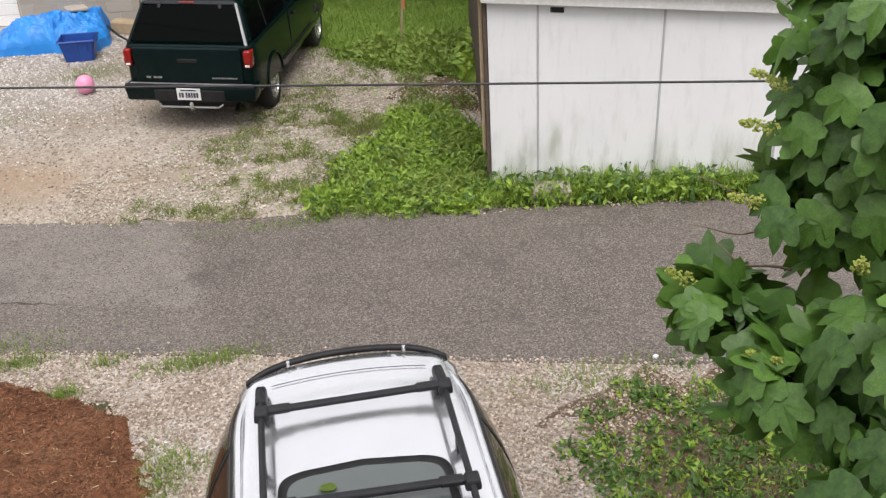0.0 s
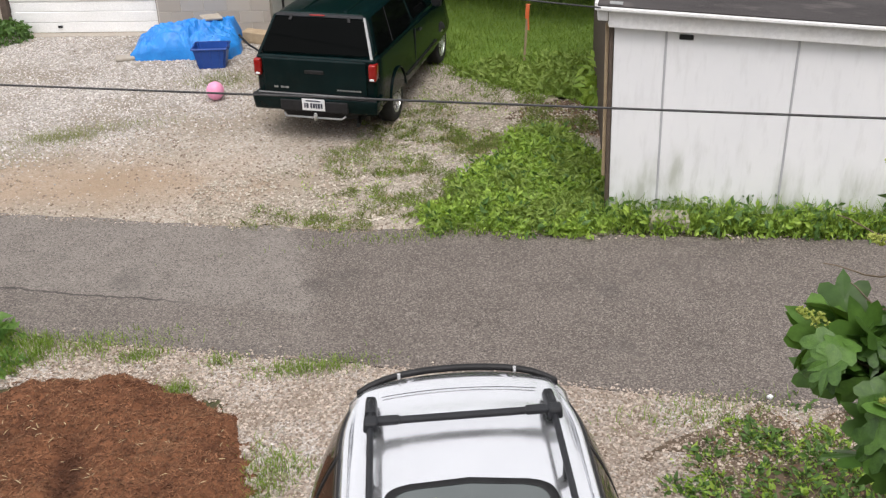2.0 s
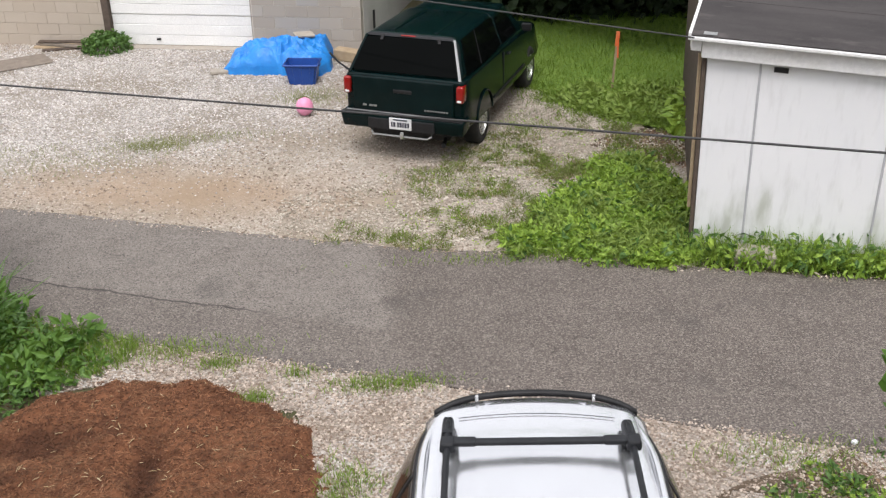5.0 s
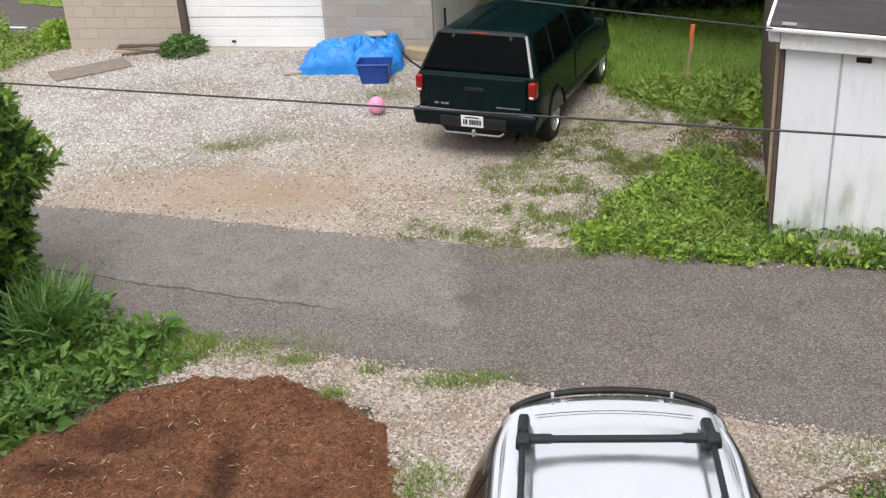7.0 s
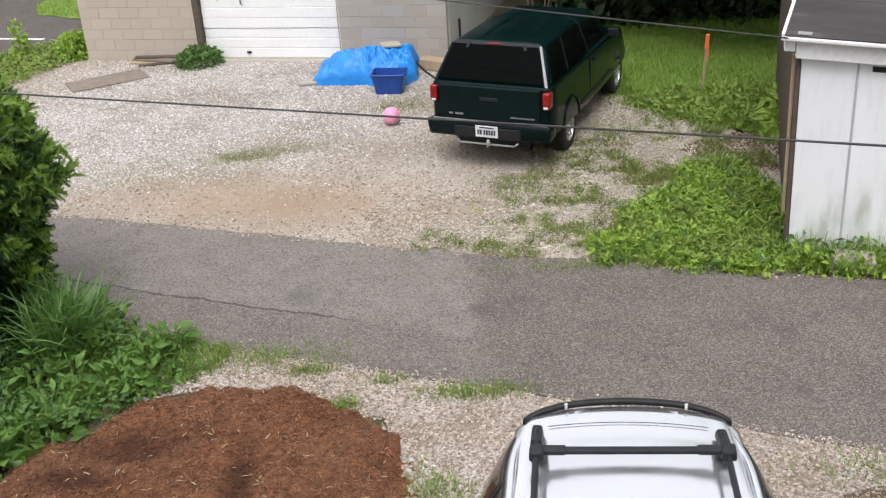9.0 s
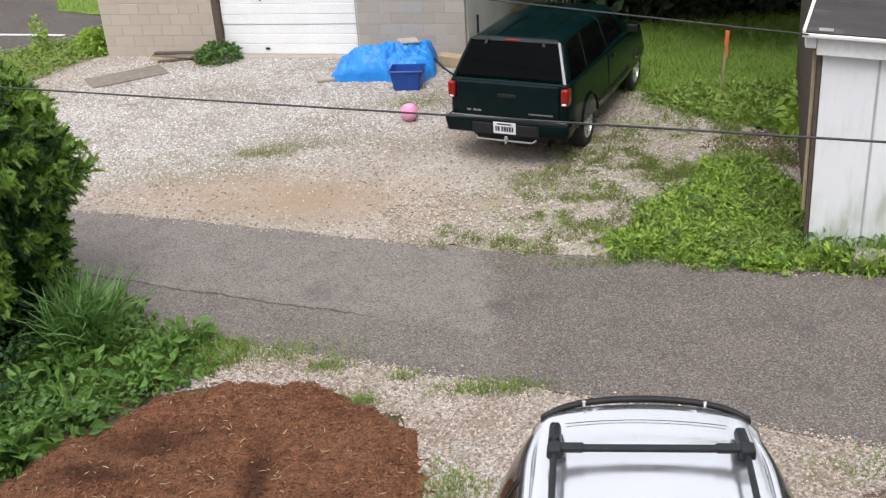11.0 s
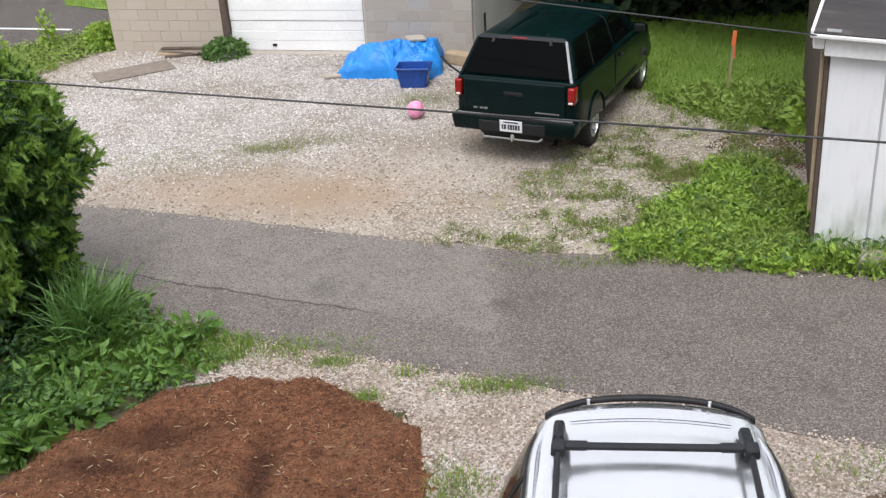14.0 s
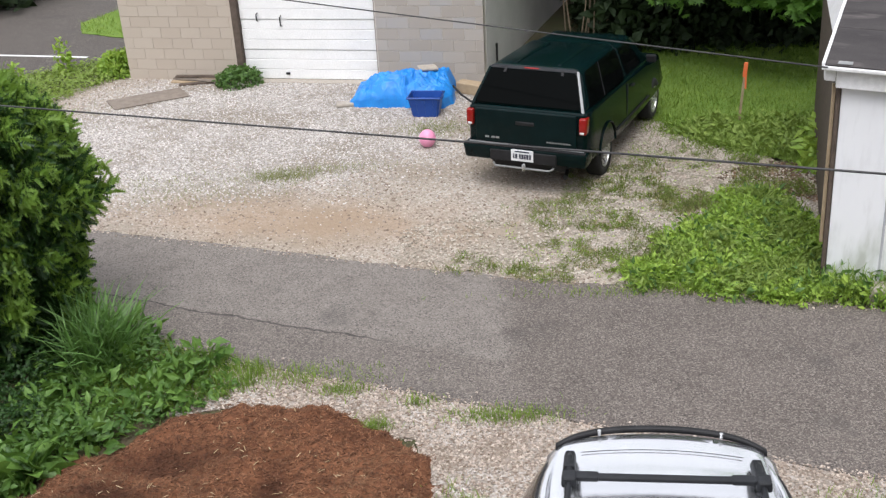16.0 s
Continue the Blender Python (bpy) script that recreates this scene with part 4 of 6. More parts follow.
def suv():
    t = thing("parked_suv", "silver sport utility car with a charcoal roof rack", "car", pose(0.94, 4.74, 0.012, 0, 0, 173.0))
    hw = 0.91
    rings = [ring(0.0, hw - 0.12, hw - 0.12, 0.42, 0.80, 0.08), ring(0.12, hw - 0.03, hw - 0.04, 0.34, 0.98, 0.12), ring(0.5, hw, hw - 0.03, 0.30, 1.03, 0.12), ring(2.8, hw, hw - 0.03, 0.28, 1.02, 0.12),
             ring(3.3, hw - 0.01, hw - 0.07, 0.30, 1.00, 0.12), ring(4.1, hw - 0.05, hw - 0.13, 0.32, 0.92, 0.14), ring(4.38, hw - 0.15, hw - 0.24, 0.38, 0.80, 0.12)]
    body = part("body", loft(rings), SILVER, t, "silver painted body", True)
    arches = []
    for y in (0.92, 3.54):
        for sx in (-1, 1):
            arches.append(lathe([(sx * hw - 0.28, 0.001), (sx * hw - 0.28, 0.39), (sx * hw + 0.28, 0.39), (sx * hw + 0.28, 0.001)], 28, "x", None, (0, y, 0.36)))
    cut(body, *arches)
    for y in (0.92, 3.54):
        for sx in (-1, 1):
            wheel(t, sx * (hw - 0.12), y, 0.345, 0.215, sx, 5)
            part("wheel_well", box(min(sx * 0.35, sx * 0.6), max(sx * 0.35, sx * 0.6), y - 0.42, y + 0.42, 0.36, 0.92), BLACK, body)
    part("underbody", box(-0.6, 0.6, 0.3, 4.1, 0.22, 0.36, 0.03), BLACK, t)
    # cabin: a plain core, with bowed side panels and glass laid over it
    low = [(-0.86, 0.04, 0.99), (0.86, 0.04, 0.99), (0.86, 3.15, 0.99), (-0.86, 3.15, 0.99)]
    high = [(-0.60, 0.20, 1.59), (0.60, 0.20, 1.59), (0.61, 2.35, 1.60), (-0.61, 2.35, 1.60)]
    cabin = part("cabin", hexa(low, high, 0.05, 3), SILVER, t, "silver cabin pillars", True)

    def flank(sx, v0, v1, s0, s1, lift, nv=20, ns=10, lean=0.0):
        """A piece of the bowed cabin side: v along the car from the tail, s down from the roof edge."""
        b = bmesh.new()
        rows, ins = [], []
        for j in range(nv + 1):
            row, inn = [], []
            for i in range(ns + 1):
                s_ = s0 + (s1 - s0) * i / ns
                v = v0 + (v1 - v0) * j / nv + lean * (s_ - s0)
                bow = 0.55 * s_ + 0.45 * math.sin(s_ * math.pi / 2)
                tail = max(0.0, 1 - v / 0.22)
                x = 0.632 + 0.268 * bow - 0.10 * tail ** 2.2 - 0.03 * max(0.0, v - 0.75) / 0.25
                y = 0.16 - 0.13 * s_ + (2.42 + 0.75 * s_ - 0.16) * v
                z = 1.622 - 0.63 * (0.78 * s_ + 0.22 * s_ * s_) - 0.03 * tail
                row.append(b.verts.new((sx * (x + lift), y, z + 0.4 * lift)))
                inn.append(b.verts.new((sx * (x + lift - 0.03), y, z + 0.4 * lift - 0.012)))
            rows.append(row)
            ins.append(inn)
        for j in range(nv):
            for i in range(ns):
                b.faces.new((rows[j][i], rows[j][i + 1], rows[j + 1][i + 1], rows[j + 1][i]))
                b.faces.new((ins[j][i], ins[j + 1][i], ins[j + 1][i + 1], ins[j][i + 1]))
            for i in (0, ns):
                b.faces.new((rows[j][i], rows[j + 1][i], ins[j + 1][i], ins[j][i]))
        for j in (0, nv):
            for i in range(ns):
                b.faces.new((rows[j][i], rows[j][i + 1], ins[j][i + 1], ins[j][i]))
        return b

    for sx in (-1, 1):
        part("side_panel", flank(sx, 0.0, 1.0, 0.0, 1.0, 0.0, 36, 14), SILVER, cabin, "silver bowed cabin side", True)
        for v0, v1, ln in ((0.035, 0.235, 0.0), (0.25, 0.52, 0.0), (0.535, 0.80, 0.12)):
            part("side_window", flank(sx, v0, v1, 0.10, 0.93, 0.006, lean=ln), GLASS_BROWN, cabin, "dark brownish side glass", True)
        for v0, v1 in ((0.236, 0.249), (0.521, 0.534)):
            part("window_pillar", flank(sx, v0, v1, 0.09, 0.94, 0.008, 3, 10), BLACK, cabin, "black window pillar", True)
        part("window_trim", flank(sx, 0.02, 0.86, 0.935, 0.965, 0.012, 30, 2), CHROME, cabin, "thin bright window trim", True)
        part("drip_strip", flank(sx, 0.02, 0.80, 0.085, 0.10, 0.009, 30, 2), BLACK, cabin, "black drip strip", True)
    part("rear_window", on_face((low[0], low[1], high[1], high[0]), 0.08, 0.92, 0.1, 0.85, 0.006, 0.02, 0.05), GLASS_DARK, cabin)
    part("windscreen", on_face((low[2], low[3], high[3], high[2]), 0.05, 0.95, 0.06, 0.94, 0.006, 0.02, 0.05), GLASS_DARK, cabin)
    # roof skin: crowned, bowed at the back, with two long gutters under the rails
    nx, ny = 40, 44
    bmr = bmesh.new()
    grid = []
    for j in range(ny + 1):
        v = j / ny
        row = []
        for i in range(nx + 1):
            u = -1 + 2 * i / nx
            half = 0.65 - 0.03 * max(0.0, v - 0.7) - 0.02 * max(0.0, 0.30 - v) / 0.30
            x = half * u
            y0 = 0.10 + 0.015 * u + 0.07 * u * u + 0.05 * abs(u) ** 6
            y = y0 + (2.42 - y0) * v
            z = 1.668 - 0.032 * u * u - 0.055 * (max(0.0, abs(u) - 0.82) / 0.18) ** 1.6 - 0.03 * (1 - v) ** 5 - 0.03 * v ** 4
            z -= 0.011 * math.exp(-(((abs(x) - 0.497) / 0.035) ** 2)) * (1.0 if v > 0.1 else v / 0.1)
            z += 0.007 * (1 / (1 + math.exp(-(0.445 - abs(x)) / 0.006))) * (1.0 if v > 0.15 else 0.0)
            row.append(bmr.verts.new((x, y, z)))
        grid.append(row)
    for a, b in zip(grid, grid[1:]):
        for i in range(nx):
            bmr.faces.new((a[i], a[i + 1], b[i + 1], b[i]))
    rim = [e for e in bmr.edges if len(e.link_faces) == 1]
    ext = bmesh.ops.extrude_edge_only(bmr, edges=rim)
    bmesh.ops.translate(bmr, vec=(0, 0, -0.05), verts=[g for g in ext["geom"] if isinstance(g, bmesh.types.BMVert)])
    roof_ = part("roof_panel", bmr, SILVER, t, "crowned silver roof panel", True)
    seam = [(x, 0.275 + 0.025 * x + 0.045 * (x / 0.6) ** 2, 1.6655 - 0.032 * (x / 0.63) ** 2 - 0.0085) for x in np.linspace(-0.44, 0.44, 24)]
    part("panel_gap", tube(seam, 0.0022, 5), BLACK, roof_)
    # rear deflector, a dark bowed strip on small bright mounts
    bms = bmesh.new()
    prev = None
    for k in range(29):
        u = -1 + 2 * k / 28
        x = 0.585 * u
        y = 0.085 + 0.018 * u + 0.065 * u * u + 0.045 * abs(u) ** 5
        z = 1.668 - 0.035 * u * u - 0.03 * abs(u) ** 6
        pts = [bms.verts.new(p) for p in ((x, y + 0.012, z - 0.020), (x, y + 0.008, z + 0.004), (x, y - 0.018, z + 0.008), (x, y - 0.022, z - 0.004))]
        if prev:
            for i in range(4):
                bms.faces.new((prev[i], prev[(i + 1) % 4], pts[(i + 1) % 4], pts[i]))
        else:
            bms.faces.new(pts)
        prev = pts
    bms.faces.new(prev[::-1])
    defl = part("rear_deflector", bms, BLACK, t, "black rear roof deflector", True)
    for x in (-0.34, 0.34):
        part("mount", tube([(x, 0.118 + 0.03 * x, 1.635), (x, 0.118 + 0.03 * x, 1.668)], 0.011, 10), CHROME, defl, "small bright mounting stud")
    part("mount_base", box(-0.3, 0.3, 0.12, 0.2, 1.60, 1.635, 0.01), SILVER, defl)
    # roof rack
    rack = part("roof_rack", box(-0.47, -0.46, 0.6, 0.61, 1.66, 1.67), RACK, t, "charcoal plastic roof rack")
    for sx in (-1, 1):
        x = sx * 0.497
        rail = part("rail", tube([(x, 0.39, 1.685), (x, 0.46, 1.712), (x, 1.2, 1.722), (x, 1.9, 1.716), (x, 2.2, 1.68)], [0.015, 0.018, 0.018, 0.018, 0.014], 8), RACK, rack, "", True)
        part("rail_foot", hexa([(x - 0.035, 0.35, 1.645), (x + 0.035, 0.35, 1.645), (x + 0.04, 0.56, 1.65), (x - 0.04, 0.56, 1.65)], [(x - 0.024, 0.365, 1.695), (x + 0.024, 0.365, 1.695), (x + 0.028, 0.56, 1.735), (x - 0.028, 0.56, 1.735)], 0.012, 2), RACK, rail)
        part("rail_foot", hexa([(x - 0.035, 2.08, 1.64), (x + 0.035, 2.08, 1.64), (x + 0.035, 2.24, 1.63), (x - 0.035, 2.24, 1.63)], [(x - 0.025, 2.08, 1.73), (x + 0.025, 2.08, 1.73), (x + 0.02, 2.22, 1.68), (x - 0.02, 2.22, 1.68)], 0.012, 2), RACK, rail)
        part("rail_foot", box(x - 0.018, x + 0.018, 1.02, 1.07, 1.64, 1.72, 0.008), RACK, rail)
    for y, skew in ((0.622, 0.022), (1.36, 0.0)):
        bar = part("crossbar", hexa([(-0.475, y - 0.028, 1.722), (0.475, y - 0.028, 1.722), (0.475, y + 0.028, 1.722), (-0.475, y + 0.028, 1.722)], [(-0.475, y - 0.02, 1.746), (0.475, y - 0.02, 1.746), (0.475, y + 0.02, 1.746), (-0.475, y + 0.02, 1.746)], 0.008, 2), RACK, rack)
        for sx in (-1, 1):
            part("bar_clamp", hexa([(sx * 0.497 - 0.045, y - 0.05, 1.70), (sx * 0.497 + 0.04, y - 0.05, 1.70), (sx * 0.497 + 0.04, y + 0.06, 1.70), (sx * 0.497 - 0.045, y + 0.06, 1.70)],
                                   [(sx * 0.497 - 0.04, y - 0.032, 1.755), (sx * 0.497 + 0.03, y - 0.032, 1.755), (sx * 0.497 + 0.03, y + 0.04, 1.752), (sx * 0.497 - 0.04, y + 0.04, 1.752)], 0.012, 2), RACK, bar)
            part("bar_sleeve", box(min(sx * 0.34, sx * 0.46), max(sx * 0.34, sx * 0.46), y - 0.031, y + 0.031, 1.719, 1.749, 0.009), RACK, bar)
        for o in (bar, *bar.children):
            for v in o.data.vertices:
                v.co.y += skew * v.co.x / 0.497
    # sunroof
    sun_bm = bmesh.new()
    outline = []
    for k in range(40):
        a = 2 * math.pi * k / 40
        c, s_ = math.cos(a), math.sin(a)
        outline.append((0.435 * math.copysign(abs(c) ** 0.2, c), 1.50 + 0.40 * math.copysign(abs(s_) ** 0.2, s_)))
    for k0, k1, z0 in ((1.0, 0.9, 0.0),):
        outer = [sun_bm.verts.new((x, y - 0.04 * (1 - (x / 0.405) ** 2) * (y < 1.5), 1.6835 - 0.032 * (x / 0.63) ** 2)) for x, y in outline]
        inner = [sun_bm.verts.new((x * 0.90, 1.5 + (y - 1.5) * 0.90 - 0.034 * (1 - (x / 0.405) ** 2) * (y < 1.5), 1.6845 - 0.032 * (x * 0.90 / 0.63) ** 2)) for x, y in outline]
        low_ = [sun_bm.verts.new(v.co - Vector((0, 0, 0.03))) for v in outer]
        for k in range(40):
            j = (k + 1) % 40
            sun_bm.faces.new((outer[k], outer[j], inner[j], inner[k]))
            sun_bm.faces.new((low_[k], low_[j], outer[j], outer[k]))
    sroof = part("sunroof", sun_bm, BLACK, t, "tinted glass sunroof with a black border", True)
    gb = bmesh.new()
    pts = [(x * 0.905, 1.5 + (y - 1.5) * 0.905 - 0.034 * (1 - (x / 0.405) ** 2) * (y < 1.5)) for x, y in outline]
    gb.faces.new([gb.verts.new((x, y, 1.682 - 0.032 * (x / 0.63) ** 2)) for x, y in pts])
    bmesh.ops.triangulate(gb, faces=gb.faces[:])
    part("sunroof_glass", gb, GLASS_ROOF, sroof, "greenish tinted glass")
    fallen = bmesh.new()
    fallen.faces.new([fallen.verts.new((0.19 + 0.05 * x, 1.24 + 0.05 * y, 1.688 + z)) for x, y, z in ((-1, 0, 0), (-0.4, -0.6, 0.006), (0.5, -0.5, 0.002), (1, 0.1, 0), (0.3, 0.6, 0.008), (-0.5, 0.5, 0.003))])
    bmesh.ops.solidify(fallen, geom=fallen.faces[:], thickness=0.002)
    FALLEN.append((t.matrix_world.copy(), fallen))
    # ends
    part("bumper", box(-0.80, 0.80, -0.06, 0.12, 0.36, 0.62, 0.05, 3), BLACK, t)
    part("front_bumper", box(-0.75, 0.75, 4.28, 4.46, 0.32, 0.6, 0.05, 3), SILVER, t)
    for sx in (-1, 1):
        part("tail_lamp", box(min(sx * 0.68, sx * 0.80), max(sx * 0.68, sx * 0.80), 0.0, 0.12, 0.70, 0.92, 0.03), RED, t, "red tail lamp")
        part("head_lamp", box(min(sx * 0.45, sx * 0.70), max(sx * 0.45, sx * 0.70), 4.2, 4.36, 0.68, 0.82, 0.03), PLATE, t)
        part("side_mirror", box(min(sx * 0.90, sx * 1.06), max(sx * 0.90, sx * 1.06), 2.72, 2.84, 1.0, 1.14, 0.03), BLACK, t)
    return t


pickup()
suv()
for m_, bm_ in FALLEN:
    ob = finish("fallen_leaf", bm_, WEED_PALE)
    ob.matrix_world = m_
    tagged(ob, "yellow-green fallen leaf lying on the sunroof glass", "leaf")

# ---- loose things on the lot ----
def tarp_heap():
    n = 80
    bm = bmesh.new()
    rows = []
    for j in range(n + 1):
        row = []
        for i in range(n + 1):
            u, v = -1 + 2 * i / n, -1 + 2 * j / n
            x, y = 0.95 * u, 0.55 * v
            q = Vector((x * 1.5, y * 1.5, 2.0))
            r = max(abs(u) ** 2.2, abs(v) ** 2.2)
            dome = max(0.0, 1 - r) ** 0.42
            top = 0.40 + 0.16 * noise.noise(q) + 0.10 * u + 0.04 * math.sin(7 * x + 2.5 * y)
            z = dome * top + (0.12 * (1 - abs(noise.noise(q * 2.6)) * 2.2) * 0.6 + 0.09 * (0.5 - abs(noise.noise(q * 5.0 + Vector((7, 1, 0))))) + 0.04 * (0.5 - abs(noise.noise(q * 10.0)))) * dome
            x += 0.12 * noise.noise(q * 1.7 + Vector((4, 0, 0))) * (0.4 + r)
            y += 0.10 * noise.noise(q * 1.9 + Vector((0, 4, 0))) * (0.4 + r)
            row.append(bm.verts.new((x, y, 0.016 + max(0.0, z))))
        rows.append(row)
    for a, b in zip(rows, rows[1:]):
        for i in range(n):
            bm.faces.new((a[i], a[i + 1], b[i + 1], b[i]))
    rim = [e for e in bm.edges if len(e.link_faces) == 1]
    ext = bmesh.ops.extrude_edge_only(bm, edges=rim)
    bmesh.ops.translate(bm, vec=(0, 0, -0.012), verts=[g for g in ext["geom"] if isinstance(g, bmesh.types.BMVert)])
    ob = finish("tarp", bm, TARP, None, "", False)
    ob.matrix_world = pose(-1.36, 16.9, 0, 0, 0, -10) @ Matrix.Diagonal((0.9, 0.95, 1.0, 1.0))
    tagged(ob, "crumpled bright blue tarp thrown over a heap", "tarp")
    return ob


tarp_heap()
flat_stone = box(-0.17, 0.17, -0.11, 0.11, 0, 0.05, 0.02)
ob = finish("flat_stone", flat_stone, CONCRETE)
ob.matrix_world = pose(-0.93, 17.0, 0.50, 6, 4, 20)
tagged(ob, "tan flat stone weighing down the tarp", "stone")
ob = finish("loose_stone", box(-0.16, 0.16, -0.1, 0.1, 0, 0.07, 0.025), CONCRETE)
ob.matrix_world = pose(-2.36, 16.62, 0.012, 0, 0, 10)
tagged(ob, "grey flat stone at the tarp's edge", "stone")
ob = finish("wood_block", box(-0.26, 0.26, -0.12, 0.12, 0, 0.2, 0.025), TAN_WOOD)
ob.matrix_world = pose(-0.18, 17.1, 0.012, 0, 3, -25)
tagged(ob, "pale tan timber block by the garage wall", "timber")
tagged(finish("garden_hose", tube([(-0.5, 16.8, 0.25), (-0.35, 16.65, 0.12), (-0.2, 16.5, 0.05), (0.0, 16.35, 0.03), (0.25, 16.3, 0.03)], 0.018, 8), BLACK), "short black hose lying on the gravel", "hose")


def tub():
    t = thing("storage_tub", "blue plastic storage tub standing open on the gravel", "tub", pose(-0.93, 15.97, 0.014, 0, 0, -8))
    w0, d0, w1, d1, h = 0.21, 0.15, 0.27, 0.20, 0.34
    bm = bmesh.new()
    ringz = []
    for w, d, z in ((w0, d0, 0.0), (w1, d1, h), (w1 - 0.012, d1 - 0.012, h), (w0 - 0.012, d0 - 0.012, 0.012)):
        ringz.append([bm.verts.new((x, y, z)) for x, y in ((-w, -d), (w, -d), (w, d), (-w, d))])
    for a, b in zip(ringz, ringz[1:]):
        for k in range(4):
            bm.faces.new((a[k], a[(k + 1) % 4], b[(k + 1) % 4], b[k]))
    bm.faces.new(ringz[0][::-1])
    bm.faces.new(ringz[-1])
    bmesh.ops.bevel(bm, geom=[e for e in bm.edges if abs(e.verts[0].co.z - e.verts[1].co.z) > 0.2], offset=0.03, segments=3, affect="EDGES")
    part("tub_body", bm, TUB, t)
    rim_pts = [(-w1, -d1), (w1, -d1), (w1, d1), (-w1, d1), (-w1, -d1)]
    part("rim", tube([(x * 1.02, y * 1.02, h - 0.01) for x, y in rim_pts], 0.018, 6), TUB, t)
    for sx in (-1, 1):
        part("grip", box(sx * 0.275 - 0.02, sx * 0.275 + 0.02, -0.07, 0.07, h - 0.055, h - 0.02, 0.008), TUB, t)
    for x in (-0.12, 0.0, 0.12):
        part("rib", hexa([(x - 0.012, -d0 - 0.006, 0.02), (x + 0.012, -d0 - 0.006, 0.02), (x + 0.012, -d0 + 0.01, 0.02), (x - 0.012, -d0 + 0.01, 0.02)],
                         [(x * 1.2 - 0.012, -d1 - 0.006, h - 0.05), (x * 1.2 + 0.012, -d1 - 0.006, h - 0.05), (x * 1.2 + 0.012, -d1 + 0.01, h - 0.05), (x * 1.2 - 0.012, -d1 + 0.01, h - 0.05)]), TUB, t)


tub()


def balloon():
    bm = bmesh.new()
    bmesh.ops.create_uvsphere(bm, u_segments=28, v_segments=18, radius=0.13)
    for v in bm.verts:
        v.co.z *= 1.08
        v.co.x *= 1.0 - 0.05 * (v.co.z < 0) * abs(v.co.z) / 0.13
    t = finish("balloon", bm, PINK, None, "", True)
    t.matrix_world = pose(-0.85, 14.35, 0.15, 20, 10, 0)
    tagged(t, "pink rubber balloon resting on the gravel", "balloon")
    part("knot", lathe([(-0.17, 0.001), (-0.17, 0.016), (-0.14, 0.006), (-0.13, 0.012), (-0.12, 0.001)], 10, "z"), PINK, t)


balloon()
ob = finish("plywood_sheet", box(-0.68, 0.68, -0.33, 0.33, 0, 0.018, 0.003, 1), GREY_WOOD)
ob.matrix_world = pose(-6.06, 17.5, 0.02, 0, 0, 31)
tagged(ob, "weathered grey-brown plywood sheet on gravel", "plywood")
for k, (x, y, z, a, l) in enumerate(((-5.55, 18.45, 0.014, -8, 0.55), (-5.45, 18.36, 0.014, 12, 0.45), (-5.5, 18.42, 0.056, -20, 0.6), (-5.3, 18.55, 0.014, -12, 0.5), (-5.4, 18.5, 0.1, -8, 0.62))):
    ob = finish("scrap_board", box(-l, l, -0.05, 0.05, 0, 0.035, 0.005, 1), (TAN_WOOD, DARK_WOOD, GREY_WOOD)[k % 3])
    ob.matrix_world = pose(x + 0.18, y + 0.05, z, 0, 0, a)
    tagged(ob, "short weathered scrap board in a small pile", "board", "scrap boards by the garage")


def stake():
    t = thing("survey_stake", "thin wooden survey stake with an orange ribbon", "stake", pose(3.99, 15.1, 0, 2, 2, 0))
    part("shaft", box(-0.018, 0.018, -0.01, 0.01, 0, 0.92, 0.003, 1), TAN_WOOD, t)
    part("ribbon", box(-0.03, 0.03, -0.018, 0.018, 0.70, 0.93, 0.008), ORANGE, t, "orange ribbon wrapped round the top")
    part("ribbon_tail", hexa([(0.02, -0.01, 0.52), (0.05, -0.01, 0.50), (0.05, 0.0, 0.50), (0.02, 0.0, 0.52)], [(0.0, -0.014, 0.72), (0.03, -0.014, 0.72), (0.03, -0.008, 0.72), (0.0, -0.008, 0.72)]), ORANGE, t)


stake()
ob = finish("kerb_stone", box(-0.22, 0.22, -0.12, 0.12, 0, 0.17, 0.03), CONCRETE)
ob.matrix_world = pose(4.1, 9.12, 0.0, 4, 0, -15)
tagged(ob, "tan concrete lump in the weeds by the shed", "concrete block")

# parking stripes on the far pavement
for k, (a, b) in enumerate((((-14.0, 22.2), (-8.35, 20.85)), ((-14.0, 20.4), (-8.9, 19.25)))):
    a, b = Vector((*a, 0)), Vector((*b, 0))
    n = (b - a).normalized().cross(Vector((0, 0, 1))) * 0.05
    bm = hexa([a - n + Vector((0, 0, 0.01)), b - n + Vector((0, 0, 0.01)), b + n + Vector((0, 0, 0.01)), a + n + Vector((0, 0, 0.01))], [a - n + Vector((0, 0, 0.021)), b - n + Vector((0, 0, 0.021)), b + n + Vector((0, 0, 0.021)), a + n + Vector((0, 0, 0.021))])
    tagged(finish("parking_line_%d" % (k + 1), bm, LINE_PAINT), "faded white painted parking line", "road marking", kind="structure")

# overhead cables
def cable(name, a, b, sag, r, label):
    a, b = Vector(a), Vector(b)
    pts = []
    for k in range(41):
        u = k / 40
        p = a.lerp(b, u)
        p.z -= sag * 4 * u * (1 - u)
        pts.append(p)
    return tagged(finish(name, tube(pts, r, 6), CABLE, None, "", True), label, "cable")


cable("overhead_cable", (10.3, 0.21, 3.77), (-12.5, 12.15, 2.35), 0.03, 0.0065, "dark overhead cable strung across the alley")
cable("service_cable", (3.30, 9.42, 2.40), (-20.0, 23.6, 3.4), 0.10, 0.008, "thin dark service cable running to the shed eave")

